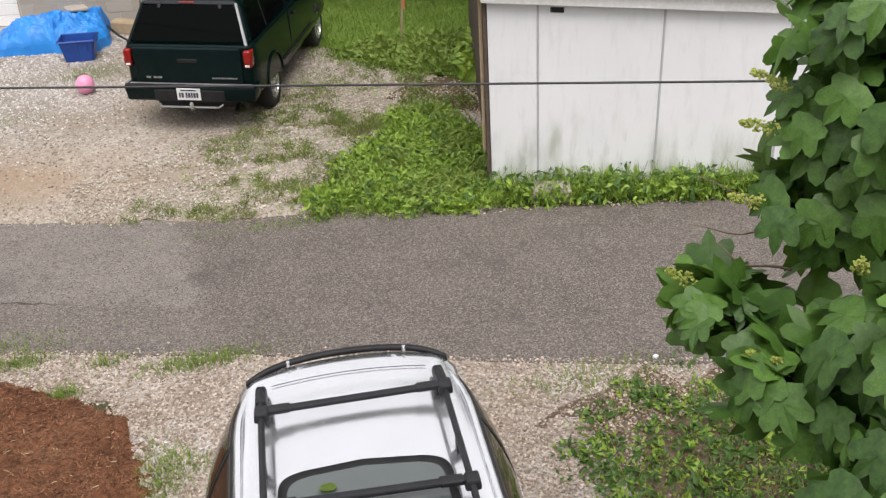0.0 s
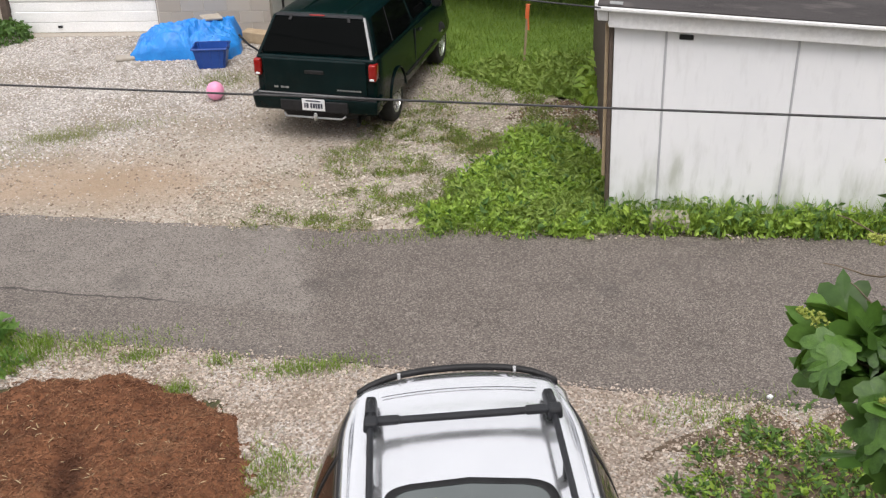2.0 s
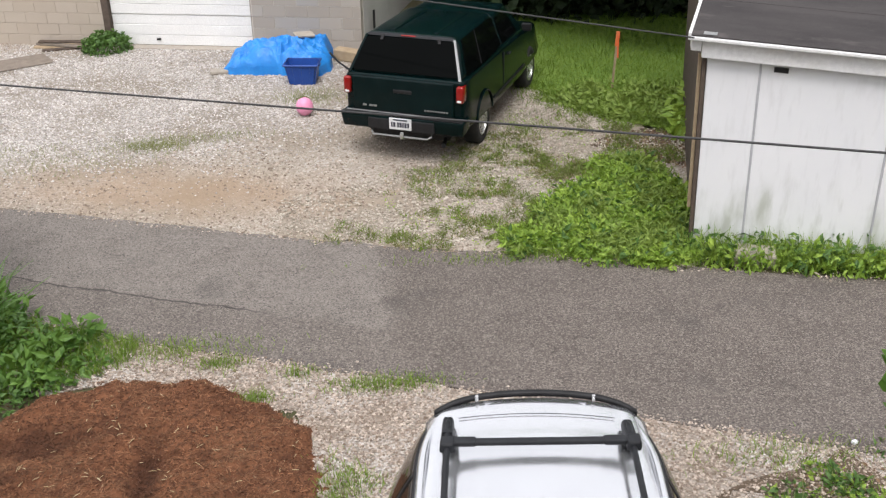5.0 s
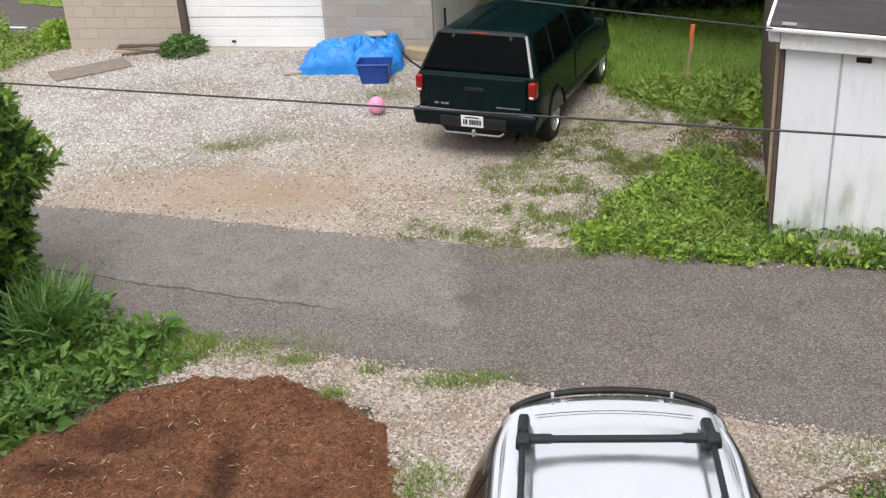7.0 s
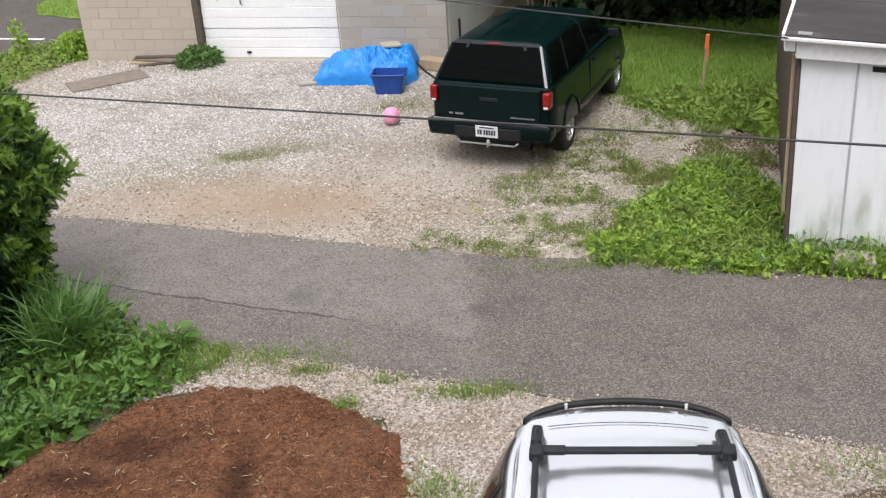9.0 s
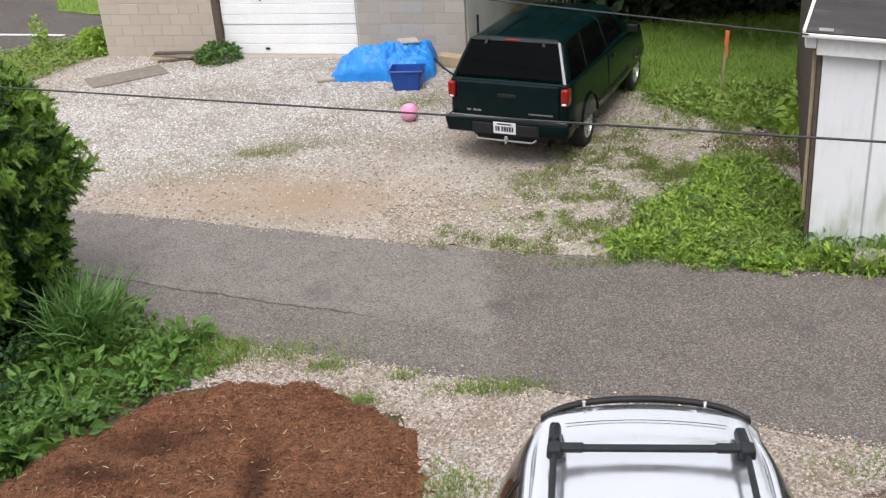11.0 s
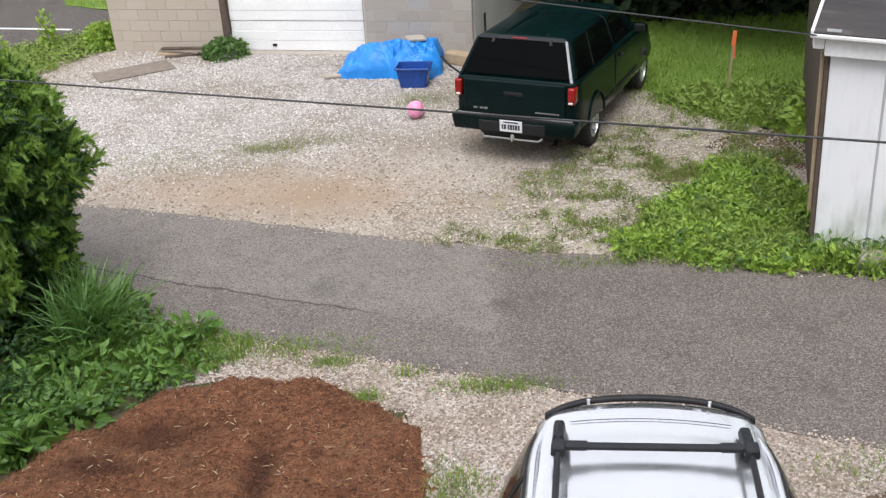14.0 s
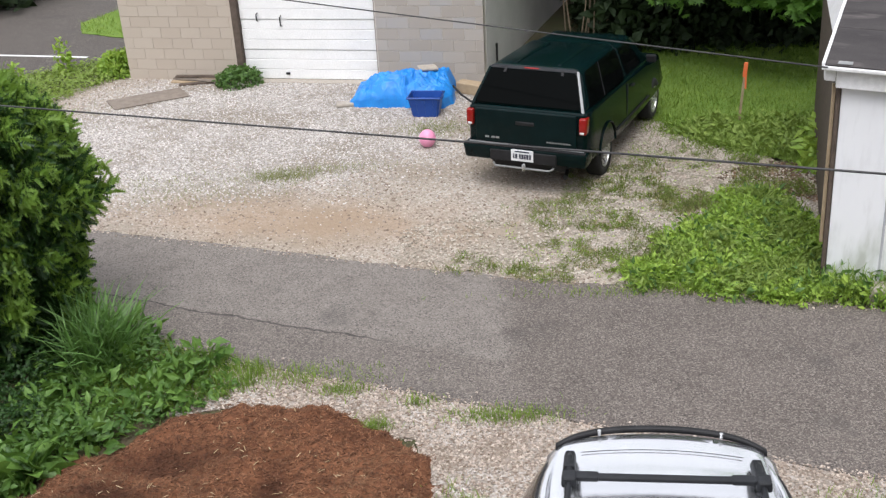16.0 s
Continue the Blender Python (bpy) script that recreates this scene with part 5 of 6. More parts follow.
# ---- low plants and loose pieces on the ground ----
def blades(name, p, tall, material, label, wide=1.0, lean=(0, 28)):
    n = len(p)
    size = rng.uniform(0.6, 1.15, n)[:, None] * np.array([tall * wide, tall, tall])
    return tagged(soup(name, BLADE_SMALL, flat(p, 0.0), turns(n, *lean), size, material), label, "grass", kind="stuff")


def leaves(name, p, z, size, material, label, lean=(4, 55), shape=LEAF_SMALL, category="weeds"):
    n = len(p)
    return tagged(soup(name, shape, np.c_[p, z], turns(n, *lean), rng.uniform(0.55, 1.2, n) * size, material), label, category, kind="stuff")


def edge_distance(poly, p):
    """How far points lie inside a polygon (negative: outside)."""
    poly = np.array(poly, float)
    best = np.full(len(p), 99.0)
    for a, b in zip(poly, np.roll(poly, -1, 0)):
        t = np.clip(((p - a) @ (b - a)) / ((b - a) @ (b - a)), 0, 1)
        best = np.minimum(best, np.hypot(*(p - (a + t[:, None] * (b - a))).T))
    return np.where(inside(poly, p), best, -best)


def clumps(name, centres, count, spread, length, tall, material, label, lean=(25, 85), wide=0.75, shape=LEAF_SMALL, category="weeds"):
    """Leaves in rosettes round centres, pointing outwards."""
    n = len(centres) * count
    grow = np.repeat(rng.uniform(0.5, 1.25, len(centres)), count)
    ang = rng.uniform(0, 2 * np.pi, n)
    rad = spread * np.sqrt(rng.uniform(0, 1, n)) * grow
    at = np.repeat(centres, count, 0) + np.c_[np.cos(ang), np.sin(ang)] * rad[:, None]
    z = 0.012 + tall * grow * rng.uniform(0.05, 1, n) * (1 - 0.5 * rad / (spread * grow))
    rot = turns(n, *lean)
    turn = ang - np.arctan2(rot[:, 1, 1], rot[:, 0, 1]) + rng.normal(0, 0.5, n)
    rz = np.zeros((n, 3, 3))
    rz[:, 0, 0] = rz[:, 1, 1] = np.cos(turn)
    rz[:, 0, 1], rz[:, 1, 0], rz[:, 2, 2] = -np.sin(turn), np.sin(turn), 1
    size = (length * grow * rng.uniform(0.6, 1.2, n))[:, None] * np.array([wide, 1, 1])
    return tagged(soup(name, shape, np.c_[at, z], rz @ rot, size, material), label, category, kind="stuff")


LAWN = [(1.2, 18.6), (1.7, 17.2), (2.6, 15.4), (3.3, 13.85), (4.6, 13.1), (9.0, 12.0), (15.0, 14.0), (15.0, 19.6), (1.6, 19.8)]
tagged(sheet("lawn", LAWN, 0.008, soil_mat("lawn_turf", (0.15, 0.25, 0.045), (0.20, 0.29, 0.06), (0.10, 0.16, 0.035)), 0.15), "green unmown lawn turf", "lawn", kind="structure")
p = strewn(LAWN, 52000)
blades("lawn_grass", p, 0.12, GRASS, "long green lawn grass with uneven blades", 0.9, (5, 55))
p = strewn([(2.8, 14.6), (3.6, 13.6), (4.9, 13.1), (6.5, 12.7), (6.0, 15.0), (3.6, 15.2)], 6000)
clumps("lawn_weeds", p[:700], 13, 0.12, 0.10, 0.14, WEED_PALE, "broad-leaved weeds in the lawn edge")
p = strewn([(4.4, 12.6), (5.4, 12.3), (5.6, 14.0), (4.8, 14.2)], 3500)
clumps("dock_clump", p[:110], 22, 0.16, 0.16, 0.42, WEED, "tall leafy docks behind the shed")

DIRT = [(3.2, 12.65), (3.6, 13.2), (4.3, 13.1), (4.9, 12.6), (4.5, 11.4), (4.0, 11.9), (3.6, 12.45)]
tagged(sheet("bare_earth", DIRT, 0.02, bpy.data.materials.get("brown_soil") or soil_mat("brown_soil", (0.15, 0.11, 0.078), (0.10, 0.074, 0.052), (0.065, 0.05, 0.036)), 0.3), "dark bare earth beside the shed", "soil", kind="structure")
p = strewn(DIRT, 1500)
leaves("earth_litter", p, np.full(len(p), 0.024), 0.05, LITTER, "brown leaf litter beside the shed", (0, 30), LEAF_SMALL, "leaf litter")

PATCH = [(1.62, 9.48), (1.55, 9.85), (1.95, 10.67), (2.45, 11.26), (3.0, 11.95), (3.6, 12.15), (4.0, 11.7), (3.75, 10.2), (3.58, 9.5), (3.5, 9.0), (2.4, 9.28)]
tagged(sheet("patch_soil", [(2.05, 9.5), (2.25, 10.4), (2.75, 11.1), (3.2, 11.7), (3.75, 11.75), (3.7, 10.2), (3.56, 9.35), (2.6, 9.4)], 0.017, SOIL, 0.45), "dark soil beneath the weed patch", "soil", kind="structure")
p = strewn([(0.6, 9.5), (0.9, 11.0), (2.2, 12.5), (3.8, 12.8), (4.1, 11.6), (3.6, 9.0)], 5200)
inn = edge_distance(PATCH, p) + 0.30 * patchy(p, 1.7, 1.0) + 0.22 * patchy(p, 5.0, 3.0)
c = p[rng.uniform(0, 1, len(p)) < np.clip(0.12 + inn / 0.35, 0, 1) ** 1.3]
q = patchy(c, 1.6, 4.0) + 0.5 * patchy(c, 4.0, 9.0)
clumps("weed_patch", c[q <= 0.1], 19, 0.10, 0.07, 0.17, WEED, "dense bright green weed patch beside the shed")
clumps("pale_weeds", c[(q > 0.1)], 17, 0.10, 0.08, 0.19, WEED_PALE, "yellow-green leafy weeds in the patch", wide=0.55)
clumps("dark_weeds", c[::6], 9, 0.09, 0.10, 0.16, WEED_DARK, "darker broad-leaved weeds in the patch")
p = strewn(PATCH, 9000)
p = p[rng.uniform(0, 1, len(p)) < np.clip(0.2 + edge_distance(PATCH, p) / 0.5 + 0.6 * patchy(p, 3.0, 1.0), 0.03, 1.0)]
blades("patch_grass", p, 0.15, GRASS, "green grass among the weeds", 0.8)
STRIP_SHED = [(3.35, 9.12), (5.7, 8.5), (11.0, 7.0), (11.0, 7.35), (5.7, 8.92), (3.6, 9.5)]
c = strewn(STRIP_SHED, 1500)
c = c[rng.uniform(0, 1, len(c)) < np.clip(0.6 + patchy(c, 1.7, 3.0), 0.2, 1)]
clumps("shed_weeds", c, 13, 0.10, 0.085, 0.26, WEED, "green weeds along the shed's foot")
clumps("dark_shed_weeds", c[::3], 12, 0.10, 0.10, 0.32, WEED_DARK, "darker leafy weeds against the shed's foot")
p = strewn(STRIP_SHED, 5000)
blades("shed_grass", p, 0.30, GRASS, "tall thin grass against the shed wall", 0.35)

NEAR_LEFT = [(-2.6, 8.2), (-2.4, 7.7), (-2.85, 7.3), (-3.2, 7.0), (-3.65, 6.65), (-4.0, 6.1), (-4.5, 5.0), (-5.6, 5.0), (-6.2, 9.5), (-4.2, 9.15), (-3.3, 8.6)]
p = strewn(NEAR_LEFT, 20000)
k = np.clip(patchy(p, 1.5, 5.0) + 0.75, 0.2, 1.4) * np.clip((-2.3 - p[:, 0]) / 1.4, 0.1, 1.0)
zz = rng.uniform(0.0, 0.42, len(p)) * k
# cover near the yew gets darker leaves to stand for the yew's shade
under = p[:, 0] < -4.1 + 0.3 * patchy(p, 2.0, 1.0)
c = strewn(NEAR_LEFT, 1200)
c = c[(c[:, 0] > -4.3) & (rng.uniform(0, 1, len(c)) < np.clip(0.55 + 1.1 * patchy(c, 1.6, 2.0), 0.12, 1) * np.clip((-2.2 - c[:, 0]) / 0.9, 0.15, 1))]
clumps("bank_weeds", c, 14, 0.13, 0.13, 0.28, BANK, "leafy green weeds at the mulch bed's edge", wide=0.8)
leaves("low_bank_cover", p[~under][::3], zz[~under][::3] * 0.6, 0.07, WEED_DARK, "low green cover under the bank's weeds")
leaves("ivy_cover", p[under], zz[under], 0.06, HEDGE, "ground cover beneath the yew, coloured dark for its shade")
p = strewn([(-2.1, 8.15), (-2.3, 7.7), (-3.4, 7.2), (-4.2, 8.7), (-3.4, 8.65)], 3500)
blades("bank_grass", p, 0.12, GRASS, "short grass at the gravel's edge", 0.7)

p = rng.normal((-3.85, 8.3), 0.13, (420, 2))
o = soup("strap_leaves", BLADE_SHAPE, flat(p), turns(len(p), 5, 42), rng.uniform(0.45, 0.85, len(p))[:, None] * np.array([0.34, 0.85, 0.95]), BLADE)
tagged(o, "arching clump of long strap-like green leaves", "grass clump", kind="stuff")
p = rng.normal((-3.85, 6.5), 0.06, (34, 2))
o = soup("broad_leaf_plant", LEAF, flat(p, 0.06), turns(len(p), 35, 80), rng.uniform(0.2, 0.36, len(p)), BANK)
tagged(o, "pale green broad-leaved plant in the mulch", "plant")

RIGHT_NEAR = [(2.75, 5.4), (3.5, 5.8), (4.6, 5.7), (6.5, 4.9), (6.0, 2.5), (3.2, 2.6), (2.75, 4.4)]
p = strewn([(2.5, 5.3), (3.0, 5.65), (3.8, 5.95), (4.8, 5.75), (6.5, 4.9), (6.0, 2.5), (3.0, 2.6), (2.45, 4.2)], 2600)
p = p[rng.uniform(0, 1, len(p)) < np.clip(0.42 + edge_distance(RIGHT_NEAR, p) / 0.8 + 1.0 * patchy(p, 1.6, 8.0) + 0.9 * patchy(p, 5.0, 3.0), 0.0, 1)]
clumps("drive_weeds", p[::2], 11, 0.08, 0.07, 0.06, WEED_DARK, "low patchy weeds on bare soil", wide=0.9)
clumps("pale_drive_weeds", p[1::2], 10, 0.07, 0.06, 0.05, WEED, "fresh green low weeds on bare soil", wide=0.8)
p = strewn(RIGHT_NEAR, 9000)
p = p[rng.uniform(0, 1, len(p)) < np.clip(0.4 + 0.9 * patchy(p, 1.3, 2.0), 0.05, 1)]
blades("drive_grass", p, 0.10, GRASS_DRY, "thin yellowish grass on soil", 0.7)
tagged(sheet("bare_soil", RIGHT_NEAR, 0.017, bpy.data.materials["brown_soil"], 0.5), "brown bare soil with leaf litter", "soil", kind="structure")

LEFT_BANK = [(-12.0, 18.3), (-9.4, 19.2), (-8.2, 20.2), (-7.2, 20.8), (-6.9, 19.3), (-7.3, 18.5), (-8.0, 16.9), (-8.2, 15.0), (-10.5, 14.5), (-14, 16)]
p = strewn(LEFT_BANK, 15000)
leaves("lot_edge_weeds", p, rng.uniform(0.0, 0.15, len(p)), 0.07, WEED_PALE, "yellow-green weeds bordering the gravel lot")
p = strewn(LEFT_BANK, 8000)
blades("lot_edge_grass", p, 0.14, GRASS, "rough grass bordering the gravel lot", 0.5)


def bush(name, at, r, tall, n, size, material, label):
    d = rng.normal(0, 1, (n, 3))
    d /= np.linalg.norm(d, axis=1)[:, None]
    d[:, 2] = np.abs(d[:, 2])
    rad = rng.uniform(0.35, 1.0, n) ** 0.5
    q = d * rad[:, None] * np.array([r, r, tall]) + np.array([*at, 0.02])
    return tagged(soup(name, LEAF, q, turns(n, 20, 95), rng.uniform(0.6, 1.2, n) * size, material), label, "bush", kind="stuff" if n < 200 else "")


bush("low_bush", (-4.55, 18.28), 0.46, 0.34, 1100, 0.075, WEED_DARK, "dark green weedy bush by the door post")
bush("corner_bush", (-7.15, 19.35), 0.45, 0.5, 1900, 0.075, WEED, "leafy green bush at the garage corner")
bush("sapling", (-8.35, 19.6), 0.2, 0.7, 120, 0.12, WEED, "small green sapling beside the pavement")
bush("sapling", (-9.1, 19.0), 0.16, 0.42, 70, 0.10, WEED, "small green sapling beside the pavement")
island = [(-8.0, 22.45), (-9.3, 23.2), (-9.7, 24.3), (-8.7, 27.2), (-5.0, 34.0), (-3.0, 30.0), (-6.0, 21.5)]
tagged(sheet("grass_island", island, 0.03, bpy.data.materials["lawn_turf"], 0.1), "mown bright green grass island", "lawn", kind="structure")
p = strewn(island, 16000)
blades("island_grass", p, 0.12, GRASS, "mown bright green grass", 0.9)

# tufts where grass comes through the gravel
p = strewn([(-0.6, 10.1), (1.7, 9.4), (2.6, 11.6), (4.4, 12.0), (3.4, 14.0), (2.2, 15.4), (1.5, 13.4), (0.6, 12.2), (-0.5, 11.6)], 14000)
near = edge_distance(PATCH, p)
w = np.clip(1.15 + near / 1.9, 0.0, 1.0) * np.clip(0.42 + 1.5 * patchy(p, 1.15, 4.0) + 1.1 * patchy(p, 3.7, 1.0), 0, 1)
p = p[rng.uniform(0, 1, len(p)) < w]
odd = rng.uniform(0, 1, len(p))
clumps("gravel_tufts", p[odd < 0.52], 12, 0.07, 0.06, 0.02, OLIVE, "olive grass tufts growing through gravel", (15, 80), 1.1, BLADE_SMALL, "grass")
clumps("straw_tufts", p[(odd >= 0.52) & (odd < 0.74)], 10, 0.07, 0.055, 0.015, STRAW, "straw-coloured dry grass on gravel", (40, 88), 0.9, BLADE_SMALL, "grass")
clumps("green_tufts", p[odd >= 0.74], 11, 0.065, 0.06, 0.025, GRASS, "fresh green tufts growing through gravel", (15, 75), 1.2, BLADE_SMALL, "grass")
p = strewn([(0.3, 10.0), (1.2, 9.7), (2.6, 11.8), (3.6, 12.4), (2.2, 14.4), (1.4, 12.2), (0.2, 11.4)], 5000)
p = p[patchy(p, 1.4, 9.0) + 0.6 * patchy(p, 5.0, 2.0) > 0.0]
leaves("gravel_weeds", p, rng.uniform(0, 0.03, len(p)), 0.032, WEED, "low weeds growing through gravel")
p = np.concatenate([rng.normal(c, s, (n, 2)) for c, s, n in (((-2.9, 13.3), (0.28, 0.14), 1300), ((-2.2, 13.55), (0.5, 0.12), 500), ((-3.9, 12.7), (0.7, 0.25), 500), ((-0.75, 15.2), (0.3, 0.2), 1100), ((-4.9, 13.2), (0.9, 0.2), 500), ((-7.6, 16.0), (0.5, 0.9), 1200))])
blades("lot_tufts", p, 0.07, GRASS_DRY, "thin yellowish grass on the gravel lot", 0.9)
p = np.concatenate([rng.normal(c, s, (n, 2)) for c, s, n in (((-1.39, 7.68), (0.13, 0.06), 260), ((-0.66, 7.46), (0.1, 0.05), 140), ((0.1, 7.22), (0.28, 0.07), 700), ((-1.05, 7.1), (0.09, 0.06), 240), ((-2.0, 7.95), (0.5, 0.12), 900), ((-0.35, 5.75), (0.1, 0.25), 420), ((-0.2, 5.95), (0.12, 0.12), 250), ((3.2, 5.95), (0.4, 0.12), 500), ((2.2, 9.45), (0.9, 0.07), 900))])
blades("edge_tufts", p, 0.085, GRASS, "small green tufts along the alley's edge", 0.9)

p = strewn(RIGHT_NEAR, 1500)
leaves("leaf_litter", p, np.full(len(p), 0.022), 0.05, LITTER, "brown fallen leaves on the soil", (0, 30), LEAF_SMALL, "leaf litter")
p = strewn(RIGHT_NEAR, 500)
n = len(p)
tagged(soup("soil_stones", CHIP, flat(p, 0.02), turns(n, 0, 40), rng.uniform(0.3, 1.0, n)[:, None] ** 1.6 * rng.uniform(0.6, 1.0, (n, 3)) * 0.03, STONE_TAN), "gravel chips strewn on the soil", "gravel", kind="stuff")

# stones
FRINGE = [(-1.2, 10.35), (0.9, 9.75), (1.6, 10.2), (2.3, 11.5), (3.0, 12.2), (4.5, 11.6), (4.9, 12.6), (4.0, 13.3), (3.0, 14.3), (2.2, 16.0), (1.6, 15.4), (1.2, 12.6), (0.2, 11.8), (-1.0, 11.3)]
p = strewn(FRINGE, 17000)
p = p[rng.uniform(0, 1, len(p)) < np.clip(0.62 + 1.1 * patchy(p, 1.4, 11.0) + 0.7 * patchy(p, 4.5, 5.0), 0.05, 1)]
n = len(p)
tagged(soup("fringe_stones", CHIP, flat(p, 0.024), turns(n, 0, 40), rng.uniform(0.35, 1.0, n)[:, None] ** 1.3 * rng.uniform(0.6, 1.0, (n, 3)) * 0.032, piece_mat("weathered_chip", (0.30, 0.26, 0.21), (0.62, 0.57, 0.49))), "pale limestone chips among thin grass", "gravel", kind="stuff")
edge_p = []
for q0, q1 in zip(LAWN[:5], LAWN[1:6]):
    m_ = int(900 * math.dist(q0, q1) / (1 + 0.2 * math.dist(q0, q1)))
    u = rng.uniform(0, 1, m_)[:, None]
    edge_p.append(np.array(q0) * (1 - u) + np.array(q1) * u + rng.normal(0, 0.22, (m_, 2)))
p = np.concatenate(edge_p)
p = p[patchy(p, 1.8, 3.0) + 0.8 * patchy(p, 5.0, 6.0) > -0.25]
blades("lawn_fringe", p, 0.11, GRASS, "ragged grass where the lawn meets gravel", 0.9, (5, 60))
p = strewn(LOT, 74000)
dirt = np.exp(-(((p[:, 0] + 2.4 + (p[:, 1] - 11.7) * 0.2) / 2.3) ** 2 + ((p[:, 1] - 11.7 + 0.22 * (p[:, 0] + 2.4)) / 0.75) ** 2))
worn = np.clip((np.hypot(p[:, 0] + 4.0, 1.25 * (p[:, 1] - 15.6)) - 3.0 + 1.2 * patchy(p, 0.9, 6.0)) / 2.5, 0, 1)
p = p[rng.uniform(0, 1, len(p)) > np.maximum(0.88 * dirt, 0.45 * worn)]
n = len(p)
size = rng.uniform(0.3, 1.0, n)[:, None] ** 1.5 * rng.uniform(0.6, 1.0, (n, 3)) * 0.030
rot = turns(n, 0, 40)
old = np.hypot(p[:, 0] + 4.0, 1.25 * (p[:, 1] - 15.6)) + 1.2 * patchy(p, 0.9, 6.0) + rng.normal(0, 0.7, n) > 4.0
tagged(soup("lot_stones", CHIP, flat(p, 0.016)[~old], rot[~old], size[~old], STONE), "loose pale limestone chips", "gravel", kind="stuff")
tagged(soup("old_stones", CHIP, flat(p, 0.016)[old], rot[old], size[old], STONE_TAN), "older tan and grey gravel chips", "gravel", kind="stuff")
p = strewn(DRIVE, 80000)
p = p[(p[:, 1] > 3.6)]
n = len(p)
tagged(soup("drive_stones", CHIP, flat(p, 0.016), turns(n, 0, 40), rng.uniform(0.3, 1.0, n)[:, None] ** 1.6 * rng.uniform(0.6, 1.0, (n, 3)) * 0.026, STONE_TAN), "loose tan and grey gravel chips", "gravel", kind="stuff")
edge_p = []
for line in (ROAD_FAR[2:10], ROAD_NEAR[2:11]):
    for a, b in zip(line, line[1:]):
        m_ = int(60 * math.dist(a, b))
        u = rng.uniform(0, 1, m_)[:, None]
        edge_p.append(np.array(a) * (1 - u) + np.array(b) * u + rng.normal(0, 0.065, (m_, 2)))
p = np.concatenate(edge_p)
n = len(p)
tagged(soup("edge_stones", CHIP, flat(p, 0.026), turns(n, 0, 40), rng.uniform(0.3, 1.0, n)[:, None] ** 1.6 * rng.uniform(0.6, 1.0, (n, 3)) * 0.024, STONE_TAN), "gravel chips strayed onto the alley's edges", "gravel", kind="stuff")
ob = finish("white_stone", box(-0.026, 0.026, -0.02, 0.02, 0, 0.03, 0.01), PLATE)
ob.matrix_world = pose(3.79, 6.02, 0.02, 5, 8, 30)
tagged(ob, "single white stone at the alley's edge", "stone")


# mulch bed: a low heaped sheet with shreds on it
def bed_height(x, y):
    q = Vector((x * 0.9, y * 0.9, 0))
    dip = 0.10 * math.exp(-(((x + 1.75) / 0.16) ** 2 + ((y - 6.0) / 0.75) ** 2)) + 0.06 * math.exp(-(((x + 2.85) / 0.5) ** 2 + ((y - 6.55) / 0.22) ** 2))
    return max(0.02, 0.12 + 0.07 * noise.noise(q) + 0.05 * noise.noise(q * 3.5) + 0.032 * noise.noise(q * 10) + 0.016 * noise.noise(q * 24) - 1.3 * dip)


bm = bmesh.new()
bx = np.linspace(-4.7, -0.3, 150)
by = np.linspace(3.5, 7.6, 140)
bedpoly = np.array(BED)
G = np.array([(x, y) for y in by for x in bx])


def to_edge(p):
    """Distance from points to the bed's outline."""
    best = np.full(len(p), 9.0)
    for a, b in zip(bedpoly, np.roll(bedpoly, -1, 0)):
        t = np.clip(((p - a) @ (b - a)) / ((b - a) @ (b - a)), 0, 1)
        best = np.minimum(best, np.hypot(*(p - (a + t[:, None] * (b - a))).T))
    return best


ins, dist = inside(BED, G), to_edge(G)
sd = np.where(ins, dist, -dist)
vs = []
for (x, y), d in zip(G, sd):
    d2 = d + 0.10 * noise.noise(Vector((x * 3, y * 3, 3))) + 0.07 * noise.noise(Vector((x * 9, y * 9, 5)))
    vs.append((x, y, -0.03 + min(1.0, max(0.0, (d2 + 0.03) / 0.30)) ** 0.7 * (bed_height(x, y) + 0.04)))
W = len(bx)
idx = np.arange(len(G)).reshape(len(by), W)
faces = np.stack([idx[:-1, :-1], idx[:-1, 1:], idx[1:, 1:], idx[1:, :-1]], -1).reshape(-1, 4)
keep = (sd[faces] > -0.12).all(1)
bm.free()
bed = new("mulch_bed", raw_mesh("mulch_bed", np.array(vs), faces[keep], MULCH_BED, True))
tagged(bed, "low mound of reddish-brown shredded bark mulch", "mulch bed", kind="structure")
p = strewn(BED, 62000)
p += rng.normal(0, 0.05, p.shape) * (to_edge(p) < 0.12)[:, None]
d = np.where(inside(BED, p), to_edge(p), 0.0) + np.array([0.10 * noise.noise(Vector((x * 3, y * 3, 3))) + 0.07 * noise.noise(Vector((x * 9, y * 9, 5))) for x, y in p])
z = np.array([-0.03 + min(1.0, max(0.0, dd + 0.03) / 0.30) ** 0.7 * (bed_height(x, y) + 0.04) for (x, y), dd in zip(p, d)])
ok = z > 0.0
p, z = p[ok], z[ok]
n = len(p)
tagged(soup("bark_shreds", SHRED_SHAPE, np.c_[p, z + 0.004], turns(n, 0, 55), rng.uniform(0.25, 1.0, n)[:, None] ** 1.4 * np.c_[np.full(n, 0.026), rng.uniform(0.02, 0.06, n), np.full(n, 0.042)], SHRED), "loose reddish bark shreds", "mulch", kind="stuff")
sel = rng.choice(n, 320, replace=False)
tagged(soup("pale_shreds", STRIP, np.c_[p[sel], z[sel] + 0.012], turns(len(sel), 0, 25), rng.uniform(0.4, 1.0, len(sel))[:, None] * np.array([0.035, 0.05, 0.035]), STRAW), "pale straw-coloured splinters on the mulch", "mulch", kind="stuff")


